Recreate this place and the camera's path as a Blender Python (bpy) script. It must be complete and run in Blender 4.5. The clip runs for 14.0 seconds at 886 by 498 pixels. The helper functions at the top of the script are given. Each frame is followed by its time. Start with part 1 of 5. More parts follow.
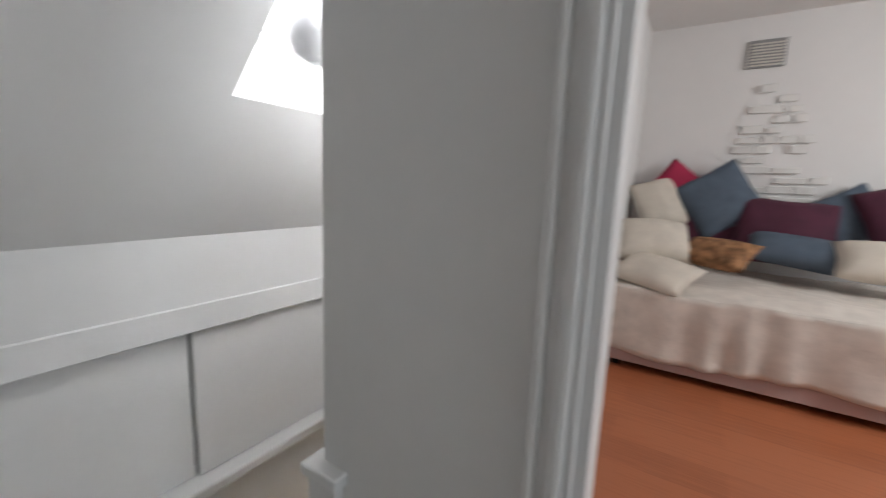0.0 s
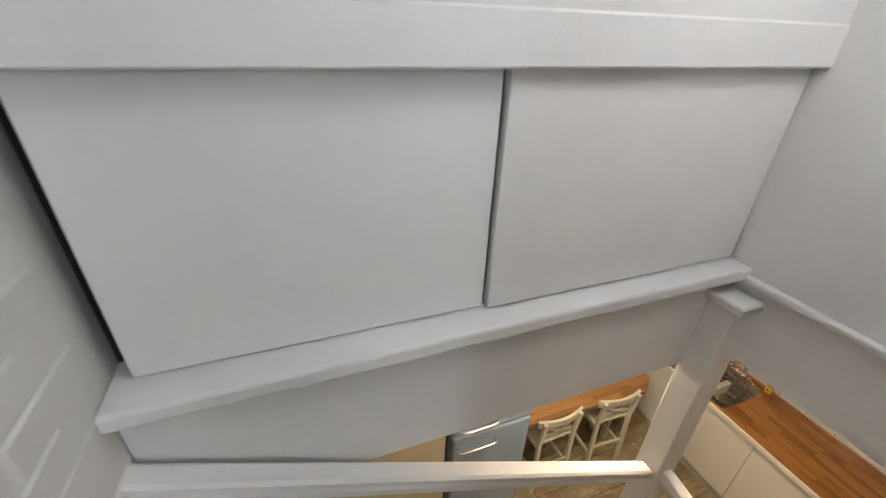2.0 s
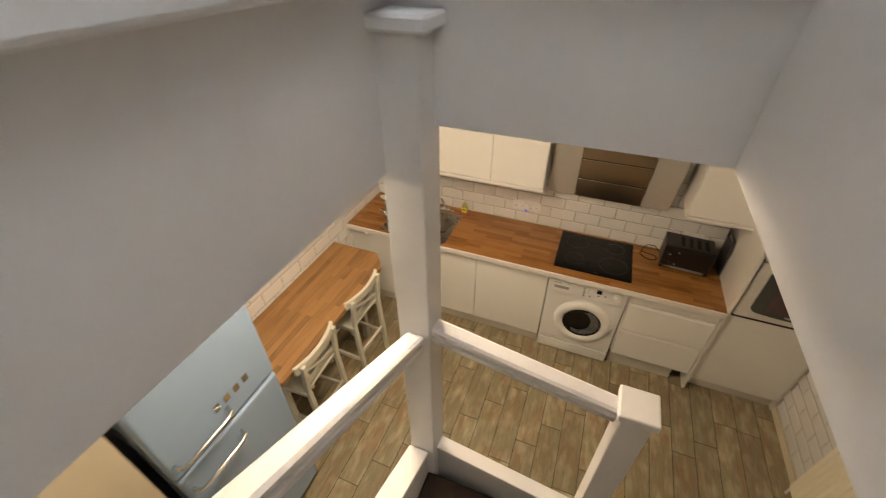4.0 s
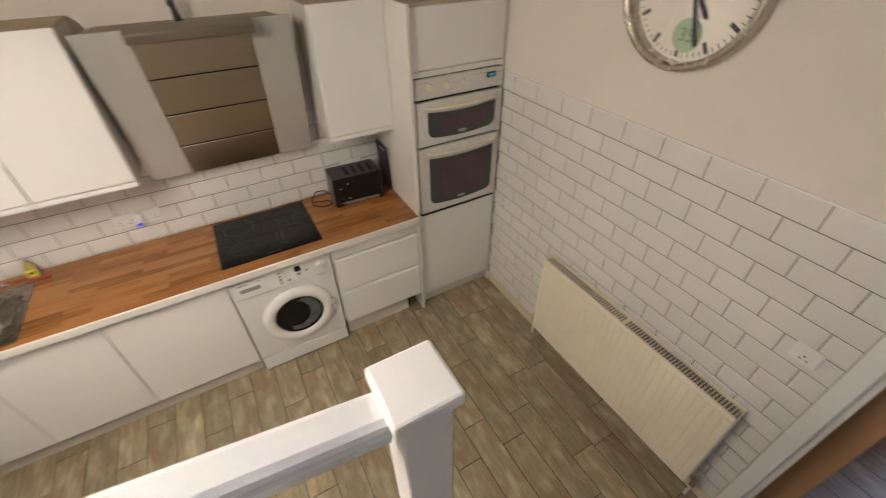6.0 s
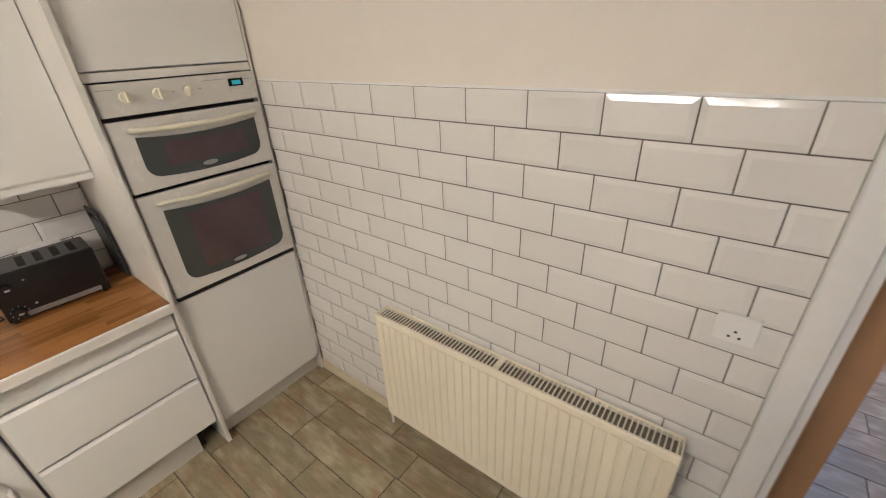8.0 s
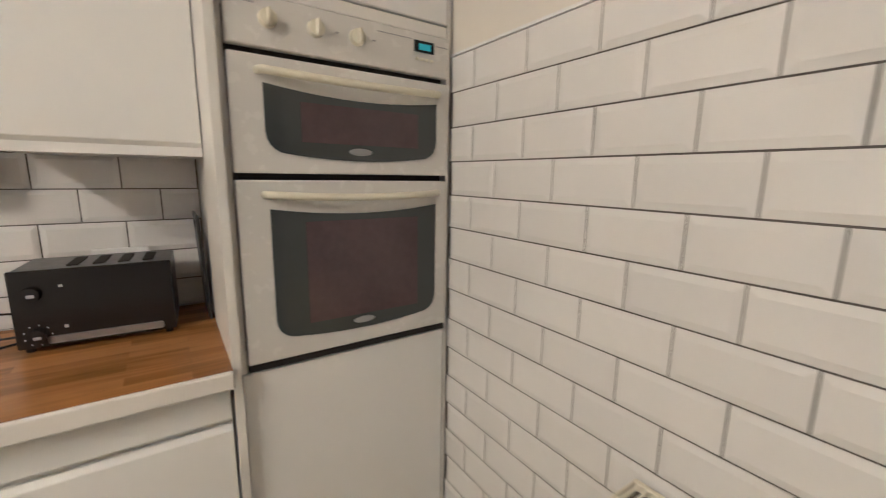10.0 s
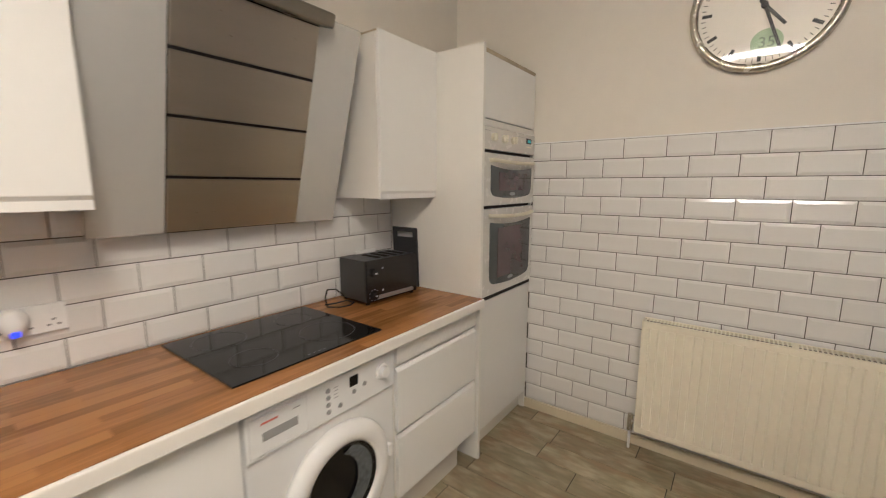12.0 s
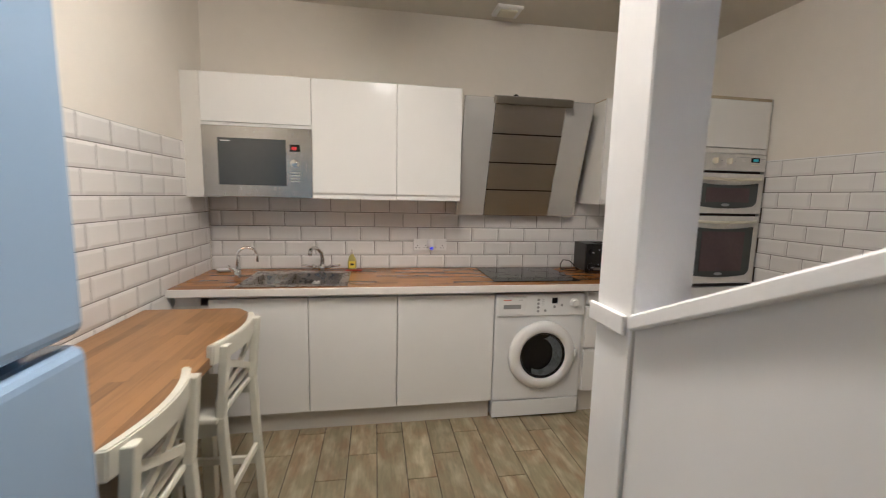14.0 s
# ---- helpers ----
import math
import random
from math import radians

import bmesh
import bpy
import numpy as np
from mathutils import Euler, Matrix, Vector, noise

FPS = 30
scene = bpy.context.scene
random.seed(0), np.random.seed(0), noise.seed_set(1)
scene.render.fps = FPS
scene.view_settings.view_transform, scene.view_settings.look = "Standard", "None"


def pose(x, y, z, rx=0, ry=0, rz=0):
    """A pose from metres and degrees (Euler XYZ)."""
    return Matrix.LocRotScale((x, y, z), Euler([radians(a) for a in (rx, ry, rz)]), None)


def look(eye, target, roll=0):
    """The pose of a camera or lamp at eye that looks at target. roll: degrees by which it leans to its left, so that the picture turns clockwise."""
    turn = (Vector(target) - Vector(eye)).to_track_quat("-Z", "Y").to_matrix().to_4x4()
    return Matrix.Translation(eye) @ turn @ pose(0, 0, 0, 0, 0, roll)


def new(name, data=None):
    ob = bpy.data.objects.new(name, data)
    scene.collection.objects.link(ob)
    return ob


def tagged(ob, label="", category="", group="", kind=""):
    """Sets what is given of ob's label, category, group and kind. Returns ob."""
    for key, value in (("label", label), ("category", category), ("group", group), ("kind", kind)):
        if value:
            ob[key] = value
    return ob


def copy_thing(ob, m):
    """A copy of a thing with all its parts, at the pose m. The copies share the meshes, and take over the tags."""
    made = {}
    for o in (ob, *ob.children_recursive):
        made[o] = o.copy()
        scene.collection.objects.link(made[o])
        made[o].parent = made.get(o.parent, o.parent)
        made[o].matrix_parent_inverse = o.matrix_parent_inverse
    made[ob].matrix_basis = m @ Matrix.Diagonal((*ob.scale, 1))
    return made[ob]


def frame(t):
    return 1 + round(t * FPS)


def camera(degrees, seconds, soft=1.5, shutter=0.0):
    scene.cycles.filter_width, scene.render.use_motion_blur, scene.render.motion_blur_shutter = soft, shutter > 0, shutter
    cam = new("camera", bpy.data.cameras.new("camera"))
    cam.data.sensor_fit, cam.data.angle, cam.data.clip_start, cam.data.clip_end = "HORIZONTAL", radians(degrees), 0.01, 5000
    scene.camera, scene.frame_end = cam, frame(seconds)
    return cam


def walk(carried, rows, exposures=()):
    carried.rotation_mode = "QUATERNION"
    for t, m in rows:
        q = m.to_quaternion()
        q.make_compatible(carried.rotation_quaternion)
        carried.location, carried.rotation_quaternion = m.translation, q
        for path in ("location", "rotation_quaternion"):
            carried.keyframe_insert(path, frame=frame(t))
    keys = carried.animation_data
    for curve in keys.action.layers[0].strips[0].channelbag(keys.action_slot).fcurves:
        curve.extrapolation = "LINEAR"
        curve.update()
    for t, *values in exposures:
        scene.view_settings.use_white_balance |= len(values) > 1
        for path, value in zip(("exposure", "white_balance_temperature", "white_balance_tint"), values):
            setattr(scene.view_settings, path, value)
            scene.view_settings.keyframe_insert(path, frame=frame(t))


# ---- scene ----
cam = camera(95.3, 14.0, soft=1.1, shutter=0.35)
PATH = [
    (0, (0.983, 1.15, 4.067), (-0.068, 2.822, 3.75), 2.3),
    (0.5, (0.841, 1.273, 3.967), (-0.774, 2.398, 3.61), 2.5),
    (1, (0.664, 1.292, 3.866), (-1.134, 1.997, 3.348), 2.7),
    (1.5, (0.453, 1.337, 3.733), (-1.268, 1.925, 2.902), 2.5),
    (2, (0.28, 1.405, 3.605), (-1.347, 2.044, 2.629), 2.1),
    (2.5, (0.137, 1.484, 3.464), (-1.295, 2.362, 2.378), 2.0),
    (3, (0.039, 1.614, 3.281), (-1.118, 2.77, 2.131), 0.8),
    (5.3, (0.017, 2.212, 2.642), (0.234, 3.754, 1.396), -0.7),
    (5.5, (0.062, 2.264, 2.572), (0.427, 3.781, 1.32), -0.8),
    (6, (0.185, 2.37, 2.432), (0.941, 3.737, 1.173), -0.9),
    (6.5, (0.293, 2.455, 2.314), (1.402, 3.579, 1.087), -0.8),
    (7, (0.419, 2.507, 2.197), (1.739, 3.459, 1.035), -0.9),
    (9.3, (1.075, 2.993, 1.426), (2.316, 4.496, 0.98), 0.5),
    (9.5, (1.102, 3.108, 1.39), (2.255, 4.691, 0.984), 0.6),
    (10, (1.038, 3.388, 1.367), (2.145, 5.016, 1.012), 0.8),
    (10.5, (0.695, 3.588, 1.408), (1.945, 5.108, 1.045), 0.8),
    (11, (0.285, 3.566, 1.44), (1.746, 4.888, 1.093), 0.35),
    (11.5, (-0.199, 3.541, 1.44), (1.419, 4.674, 1.128), 0.0),
    (12, (-0.58, 3.388, 1.472), (1.005, 4.567, 1.161), 0.1),
    (12.5, (-0.843, 3.142, 1.461), (0.52, 4.579, 1.182), 0.1),
    (13, (-0.893, 2.756, 1.425), (0.067, 4.49, 1.174), 0.5),
    (13.3, (-0.85, 2.54, 1.41), (-0.124, 4.388, 1.167), 0.8),
    (13.5, (-0.832, 2.375, 1.44), (-0.257, 4.27, 1.177), 1.2),
    (14, (-0.836, 2.057, 1.436), (-0.506, 4.013, 1.181), 1.3),
]
EXPOSURES = [(0, -0.65, 6600, 10), (0.5, -0.22, 6800, 10), (1, -0.27, 6900, 10), (1.5, -0.33, 6900, 10), (2, -0.3, 6700, 10), (2.5, -0.4, 6700, 10), (3, -0.3, 7000, 10), (5.3, 0.05, 5600, 10), (6, 0.25, 5350, 10), (7, 0.65, 5250, 10), (9.5, 0.62, 5200, 10), (10.5, 0.62, 5250, 10), (11.5, 0.52, 5300, 10), (12, 0.44, 5250, 10), (12.5, 0.25, 5100, 10), (13, 0.2, 5100, 10), (14, 0.02, 5050, 10)]
walk(cam, [(t, look(eye, target, roll)) for t, eye, target, roll in PATH], EXPOSURES)

# ---- world and lamps ----
world = bpy.data.worlds.new("sky")
scene.world = world
world.use_nodes = True
wn = world.node_tree
sky = wn.nodes.new("ShaderNodeTexSky")
sky.sky_type, sky.sun_disc = "NISHITA", False
sky.sun_elevation, sky.sun_rotation = radians(35), radians(-100)
wn.links.new(sky.outputs[0], wn.nodes["Background"].inputs[0])
wn.nodes["Background"].inputs[1].default_value = 0.12
sun = new("sun", bpy.data.lights.new("sun", "SUN"))
sun.data.energy, sun.data.angle, sun.data.color = 2.0, radians(0.6), (1, 0.95, 0.88)
sun.matrix_world = look((0, 0, 10), (0.8, 0.6, 9.1))


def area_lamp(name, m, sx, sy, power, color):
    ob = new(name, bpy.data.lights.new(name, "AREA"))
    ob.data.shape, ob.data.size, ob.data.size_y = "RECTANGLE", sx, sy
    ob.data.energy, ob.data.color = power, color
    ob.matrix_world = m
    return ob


WARM = (1.0, 0.79, 0.56)
area_lamp("strip_lamp", pose(-0.69, 3.12, 2.605, 0, -36, 0), 0.05, 1.18, 22, WARM)
area_lamp("strip_lamp", pose(-0.79, 3.12, 2.605, 0, 42, 0), 0.05, 1.18, 24, WARM)
area_lamp("skylight_lamp", look((-1.05, 2.35, 4.95), (-0.3, 2.0, 4.3)), 0.6, 0.9, 310, (0.90, 0.94, 1.0))
# Added fill lamp: daylight from an unseen source at the landing's east end
area_lamp("landing_fill_lamp", look((3.6, 1.36, 4.3), (0.6, 1.5, 3.9)), 0.6, 0.9, 22, (0.80, 0.91, 1.0))

# ---- sizes ----
XW, XE, YN, YS = -1.957, 1.795, 5.04, -0.6
CEIL, LOFT = 2.70, 2.95
WELL_W, WELL_S, WELL_N, WELL_E = -0.42, 1.01, 2.70, 0.32

# ---- materials ----


def shader(name, color, rough=0.5, metal=0.0, vary=0.06, scale=3.0, bump=0.0, bscale=60.0, spec=0.5, coat=0.0, per=0.0, stretch=(1, 1, 1)):
    """A surface with two scales of unevenness in colour and a fine relief; per: how far pieces differ from one another."""
    m = bpy.data.materials.new(name)
    m.use_nodes = True
    nt, b = m.node_tree, m.node_tree.nodes["Principled BSDF"]
    link = nt.links.new
    tc = nt.nodes.new("ShaderNodeTexCoord")
    mp = nt.nodes.new("ShaderNodeMapping")
    mp.inputs["Scale"].default_value = stretch
    geo = nt.nodes.new("ShaderNodeNewGeometry")
    link(geo.outputs["Position"], mp.inputs[0])
    big = nt.nodes.new("ShaderNodeTexNoise")
    big.inputs["Scale"].default_value, big.inputs["Detail"].default_value = scale, 4
    small = nt.nodes.new("ShaderNodeTexNoise")
    small.inputs["Scale"].default_value, small.inputs["Detail"].default_value = scale * 9, 3
    for n in (big, small):
        link(mp.outputs[0], n.inputs["Vector"])
    mix = nt.nodes.new("ShaderNodeMath")
    mix.operation = "MULTIPLY_ADD"
    mix.inputs[1].default_value = 0.4
    link(small.outputs[0], mix.inputs[0])
    link(big.outputs[0], mix.inputs[2])
    ramp = nt.nodes.new("ShaderNodeMapRange")
    ramp.inputs[1].default_value, ramp.inputs[2].default_value = 0.4, 1.0
    ramp.inputs[3].default_value, ramp.inputs[4].default_value = 1 - vary, 1 + vary
    link(mix.outputs[0], ramp.inputs[0])
    val = ramp.outputs[0]
    if per:
        info = nt.nodes.new("ShaderNodeObjectInfo")
        pr = nt.nodes.new("ShaderNodeMapRange")
        pr.inputs[3].default_value, pr.inputs[4].default_value = 1 - per, 1 + per
        link(info.outputs["Random"], pr.inputs[0])
        mul = nt.nodes.new("ShaderNodeMath")
        mul.operation = "MULTIPLY"
        link(val, mul.inputs[0])
        link(pr.outputs[0], mul.inputs[1])
        val = mul.outputs[0]
    sc = nt.nodes.new("ShaderNodeVectorMath")
    sc.operation = "SCALE"
    sc.inputs[0].default_value = color
    link(val, sc.inputs["Scale"])
    link(sc.outputs[0], b.inputs["Base Color"])
    rr = nt.nodes.new("ShaderNodeMapRange")
    rr.inputs[3].default_value, rr.inputs[4].default_value = max(rough - 0.06, 0.02), min(rough + 0.08, 1)
    link(small.outputs[0], rr.inputs[0])
    link(rr.outputs[0], b.inputs["Roughness"])
    b.inputs["Metallic"].default_value = metal
    b.inputs["Specular IOR Level"].default_value = spec
    b.inputs["Coat Weight"].default_value = coat
    if bump:
        fine = nt.nodes.new("ShaderNodeTexNoise")
        fine.inputs["Scale"].default_value, fine.inputs["Detail"].default_value = bscale, 3
        link(mp.outputs[0], fine.inputs["Vector"])
        bp = nt.nodes.new("ShaderNodeBump")
        bp.inputs["Strength"].default_value, bp.inputs["Distance"].default_value = bump, 0.004
        link(fine.outputs[0], bp.inputs["Height"])
        link(bp.outputs[0], b.inputs["Normal"])
    return m


def emitter(name, color, strength):
    m = bpy.data.materials.new(name)
    m.use_nodes = True
    b = m.node_tree.nodes["Principled BSDF"]
    b.inputs["Base Color"].default_value = (*color, 1)
    b.inputs["Emission Color"].default_value = (*color, 1)
    b.inputs["Emission Strength"].default_value = strength
    return m


def staves(name, c1, c2, length=0.35, width=0.042, swap=False, rough=0.35, grain=1.0):
    """Butcher-block wood: glued staves with grain."""
    m = bpy.data.materials.new(name)
    m.use_nodes = True
    nt, b = m.node_tree, m.node_tree.nodes["Principled BSDF"]
    link = nt.links.new
    geo = nt.nodes.new("ShaderNodeNewGeometry")
    mp = nt.nodes.new("ShaderNodeMapping")
    if swap:
        mp.inputs["Rotation"].default_value = (0, 0, radians(90))
    link(geo.outputs["Position"], mp.inputs[0])
    br = nt.nodes.new("ShaderNodeTexBrick")
    br.offset = 0.37
    br.inputs["Color1"].default_value, br.inputs["Color2"].default_value = (0, 0, 0, 1), (1, 1, 1, 1)
    br.inputs["Mortar"].default_value = (0.3, 0.3, 0.3, 1)
    br.inputs["Scale"].default_value, br.inputs["Mortar Size"].default_value = 1.0, 0.0006
    br.inputs["Brick Width"].default_value, br.inputs["Row Height"].default_value = length, width
    link(mp.outputs[0], br.inputs["Vector"])
    gm = nt.nodes.new("ShaderNodeMapping")
    gm.inputs["Scale"].default_value = (2.5, 30, 30)
    link(mp.outputs[0], gm.inputs[0])
    gr = nt.nodes.new("ShaderNodeTexNoise")
    gr.inputs["Scale"].default_value, gr.inputs["Detail"].default_value, gr.inputs["Distortion"].default_value = 2.0, 6, 0.6
    link(gm.outputs[0], gr.inputs["Vector"])
    big = nt.nodes.new("ShaderNodeTexNoise")
    big.inputs["Scale"].default_value = 5
    link(mp.outputs[0], big.inputs["Vector"])
    add = nt.nodes.new("ShaderNodeMath")
    add.operation = "MULTIPLY_ADD"
    add.inputs[1].default_value = 0.42
    soft = nt.nodes.new("ShaderNodeMapRange")
    soft.inputs[3].default_value, soft.inputs[4].default_value = 0.5 - 0.5 * grain, 0.5 + 0.5 * grain
    link(gr.outputs[0], soft.inputs[0])
    link(br.outputs["Color"], add.inputs[0])
    link(soft.outputs[0], add.inputs[2])
    add2 = nt.nodes.new("ShaderNodeMath")
    add2.operation = "MULTIPLY_ADD"
    add2.inputs[1].default_value = 0.3
    link(big.outputs[0], add2.inputs[0])
    link(add.outputs[0], add2.inputs[2])
    cr = nt.nodes.new("ShaderNodeValToRGB")
    cr.color_ramp.elements[0].position, cr.color_ramp.elements[1].position = 0.45, 1.15
    cr.color_ramp.elements[0].color, cr.color_ramp.elements[1].color = (*c1, 1), (*c2, 1)
    link(add2.outputs[0], cr.inputs[0])
    link(cr.outputs[0], b.inputs["Base Color"])
    b.inputs["Roughness"].default_value = rough
    bp = nt.nodes.new("ShaderNodeBump")
    bp.inputs["Strength"].default_value, bp.inputs["Distance"].default_value = 0.12, 0.002
    link(gr.outputs[0], bp.inputs["Height"])
    link(bp.outputs[0], b.inputs["Normal"])
    return m


def plank_tile(name, olive, brown, pale):
    """Wood-look porcelain plank: cloudy olive, brown and pale patches along the piece's own y, each piece with its own tone."""
    m = bpy.data.materials.new(name)
    m.use_nodes = True
    nt, b = m.node_tree, m.node_tree.nodes["Principled BSDF"]
    link = nt.links.new
    tc = nt.nodes.new("ShaderNodeTexCoord")
    info = nt.nodes.new("ShaderNodeObjectInfo")
    off = nt.nodes.new("ShaderNodeVectorMath")
    off.operation = "MULTIPLY_ADD"
    off.inputs[1].default_value = (37, 11, 5)
    link(info.outputs["Random"], off.inputs[0])
    link(tc.outputs["Object"], off.inputs[2])

    def cloud(scale, stretch, detail, warp=0.0):
        mp = nt.nodes.new("ShaderNodeMapping")
        mp.inputs["Scale"].default_value = stretch
        link(off.outputs[0], mp.inputs[0])
        n = nt.nodes.new("ShaderNodeTexNoise")
        n.inputs["Scale"].default_value, n.inputs["Detail"].default_value, n.inputs["Distortion"].default_value = scale, detail, warp
        link(mp.outputs[0], n.inputs["Vector"])
        return n.outputs[0]

    def spread(val, a, z, lo, hi):
        r = nt.nodes.new("ShaderNodeMapRange")
        for k, v in zip((1, 2, 3, 4), (a, z, lo, hi)):
            r.inputs[k].default_value = v
        link(val, r.inputs[0])
        return r.outputs[0]

    def blend(f, c, d):
        x = nt.nodes.new("ShaderNodeMix")
        x.data_type = "RGBA"
        link(f, x.inputs[0])
        for k, v in ((6, c), (7, d)):
            if isinstance(v, tuple):
                x.inputs[k].default_value = (*v, 1)
            else:
                link(v, x.inputs[k])
        return x.outputs[2]

    patch, veil, grain = cloud(6, (1.6, 0.8, 1), 3, 0.4), cloud(9, (1.8, 0.7, 1), 4), cloud(2.2, (26, 3.5, 1), 6, 0.5)
    col = blend(spread(patch, 0.42, 0.66, 0.0, 1.0), olive, brown)
    col = blend(spread(veil, 0.46, 0.72, 0.0, 0.9), col, pale)
    tone = nt.nodes.new("ShaderNodeMath")
    tone.operation = "MULTIPLY"
    link(spread(grain, 0.25, 0.75, 0.80, 1.16), tone.inputs[0])
    link(spread(info.outputs["Random"], 0, 1, 0.84, 1.14), tone.inputs[1])
    sc = nt.nodes.new("ShaderNodeVectorMath")
    sc.operation = "SCALE"
    link(col, sc.inputs[0])
    link(tone.outputs[0], sc.inputs["Scale"])
    link(sc.outputs[0], b.inputs["Base Color"])
    link(spread(veil, 0, 1, 0.30, 0.48), b.inputs["Roughness"])
    bp = nt.nodes.new("ShaderNodeBump")
    bp.inputs["Strength"].default_value, bp.inputs["Distance"].default_value = 0.2, 0.002
    link(grain, bp.inputs["Height"])
    link(bp.outputs[0], b.inputs["Normal"])
    return m


M_CREAM = shader("cream_paint", (0.76, 0.715, 0.635), 0.75, vary=0.04, scale=1.5, bump=0.08, bscale=140)
M_CEIL = shader("ceiling_paint", (0.66, 0.62, 0.53), 0.85, vary=0.04, scale=1.5, bump=0.2, bscale=150)
M_WHITE = shader("white_wall_paint", (0.76, 0.75, 0.74), 0.7, vary=0.03, scale=1.5, bump=0.04, bscale=120)
M_GLOSS = shader("white_gloss_wood_paint", (0.80, 0.79, 0.78), 0.42, vary=0.03, scale=4, bump=0.1, bscale=90)
M_BRICK = shader("white_painted_brick", (0.74, 0.73, 0.71), 0.65, vary=0.05, scale=5, bump=0.6, bscale=45)
M_TILE = shader("white_glazed_tile", (0.765, 0.745, 0.715), 0.09, vary=0.02, scale=5, per=0.025, coat=0.15)
M_GROUT = shader("grey_grout", (0.115, 0.103, 0.09), 0.9, vary=0.12, scale=8, bump=0.3, bscale=200)
M_CAB = shader("white_high_gloss_door", (0.79, 0.78, 0.75), 0.15, vary=0.015, scale=2, spec=0.22)
M_CARCASS = shader("white_melamine", (0.74, 0.72, 0.67), 0.35, vary=0.02, scale=3)
M_CABTOP = shader("dusty_cabinet_top", (0.42, 0.35, 0.24), 0.85, vary=0.2, scale=6)
M_PLINTH = shader("grey_white_plinth", (0.62, 0.59, 0.53), 0.45, vary=0.04, scale=4)
M_WOOD = staves("oak_worktop", (0.15, 0.060, 0.015), (0.39, 0.178, 0.052), rough=0.26, grain=0.6)
M_TABLEWOOD = staves("oak_table", (0.13, 0.062, 0.019), (0.35, 0.185, 0.068), length=0.42, width=0.044, swap=True, rough=0.3, grain=0.55)
M_EDGE = shader("white_worktop_edging", (0.78, 0.74, 0.68), 0.35, vary=0.03, scale=8)
M_STEEL = shader("brushed_steel", (0.47, 0.42, 0.345), 0.30, metal=1.0, vary=0.04, scale=1.2, bump=0.02, bscale=40, stretch=(2, 2, 12))
M_SINKSTEEL = shader("sink_steel", (0.33, 0.30, 0.26), 0.27, metal=1.0, vary=0.05, scale=4)
M_FASCIA = shader("microwave_steel", (0.50, 0.485, 0.46), 0.24, metal=1.0, vary=0.04, scale=1.2, stretch=(12, 2, 2))
M_STEELLIGHT = shader("brushed_steel_light", (0.60, 0.60, 0.60), 0.38, metal=0.85, vary=0.05, scale=3, bump=0.1, bscale=40, stretch=(30, 1, 1))
M_CHROME = shader("chrome", (0.75, 0.74, 0.72), 0.08, metal=1.0, vary=0.02)
M_BLACKGLASS = shader("black_glass", (0.008, 0.008, 0.008), 0.06, vary=0.05, spec=0.3, coat=0.0)
M_OVENWHITE = shader("oven_enamel", (0.66, 0.64, 0.60), 0.25, vary=0.02, scale=3)
M_OVENGREY = shader("oven_dark_glass", (0.045, 0.050, 0.050), 0.12, vary=0.04, coat=0.3)
M_OVENPURPLE = shader("oven_tinted_glass", (0.075, 0.045, 0.050), 0.07, vary=0.25, scale=5, coat=0.3)
M_IVORY = shader("ivory_plastic", (0.74, 0.70, 0.56), 0.35, vary=0.03)
M_BLACK = shader("black_plastic", (0.012, 0.011, 0.011), 0.22, vary=0.1, scale=10)
M_TOASTSIDE = shader("charcoal_metal", (0.034, 0.032, 0.03), 0.3, vary=0.06, scale=8)
# near-black that paints the shade inside gaps, slots and recesses
M_DARK = shader("gap_shade", (0.012, 0.010, 0.009), 0.9, vary=0.1)
M_APPL = shader("white_appliance_enamel", (0.77, 0.77, 0.76), 0.22, vary=0.015, scale=3)
M_PLASTICWHITE = shader("white_plastic", (0.80, 0.79, 0.77), 0.3, vary=0.02)
M_GREYPLASTIC = shader("grey_plastic", (0.28, 0.28, 0.28), 0.4, vary=0.05)
M_DRUM = shader("drum_steel", (0.30, 0.30, 0.31), 0.3, metal=1.0, vary=0.15, scale=20)
M_RAD = shader("cream_radiator_enamel", (0.86, 0.80, 0.64), 0.35, vary=0.03, scale=4)
# blue daylight on a whitish fridge, put into the enamel's base colour
M_FRIDGE = shader("daylit_blue_fridge_enamel", (0.33, 0.45, 0.62), 0.16, vary=0.02, scale=2, coat=0.5)
M_CHAIR = shader("antique_white_chair_paint", (0.66, 0.64, 0.54), 0.4, vary=0.05, scale=8, bump=0.15, bscale=60)
M_CARPET = shader("dark_brown_stair_carpet", (0.05, 0.032, 0.022), 0.95, vary=0.3, scale=30, bump=0.8, bscale=400)
M_PLANK = plank_tile("wood_look_porcelain", (0.275, 0.240, 0.145), (0.285, 0.200, 0.115), (0.46, 0.395, 0.265))
# the kitchen planks again, with the hall's pinker light put into the colour
M_PLANKHALL = plank_tile("wood_look_porcelain_hall_lit", (0.28, 0.205, 0.14), (0.30, 0.195, 0.125), (0.46, 0.34, 0.24))
M_FLOORGROUT = shader("dark_floor_grout", (0.055, 0.047, 0.038), 0.9, vary=0.15, scale=10)
M_LAMINATE = staves("reddish_laminate", (0.37, 0.115, 0.048), (0.47, 0.155, 0.068), length=1.2, width=0.19)
M_TAN = shader("tan_hall_paint", (0.42, 0.24, 0.12), 0.6, vary=0.08, scale=3, bump=0.2, bscale=120)
M_SILVER = shader("silver_clock_rim", (0.62, 0.58, 0.50), 0.25, metal=0.9, vary=0.04)
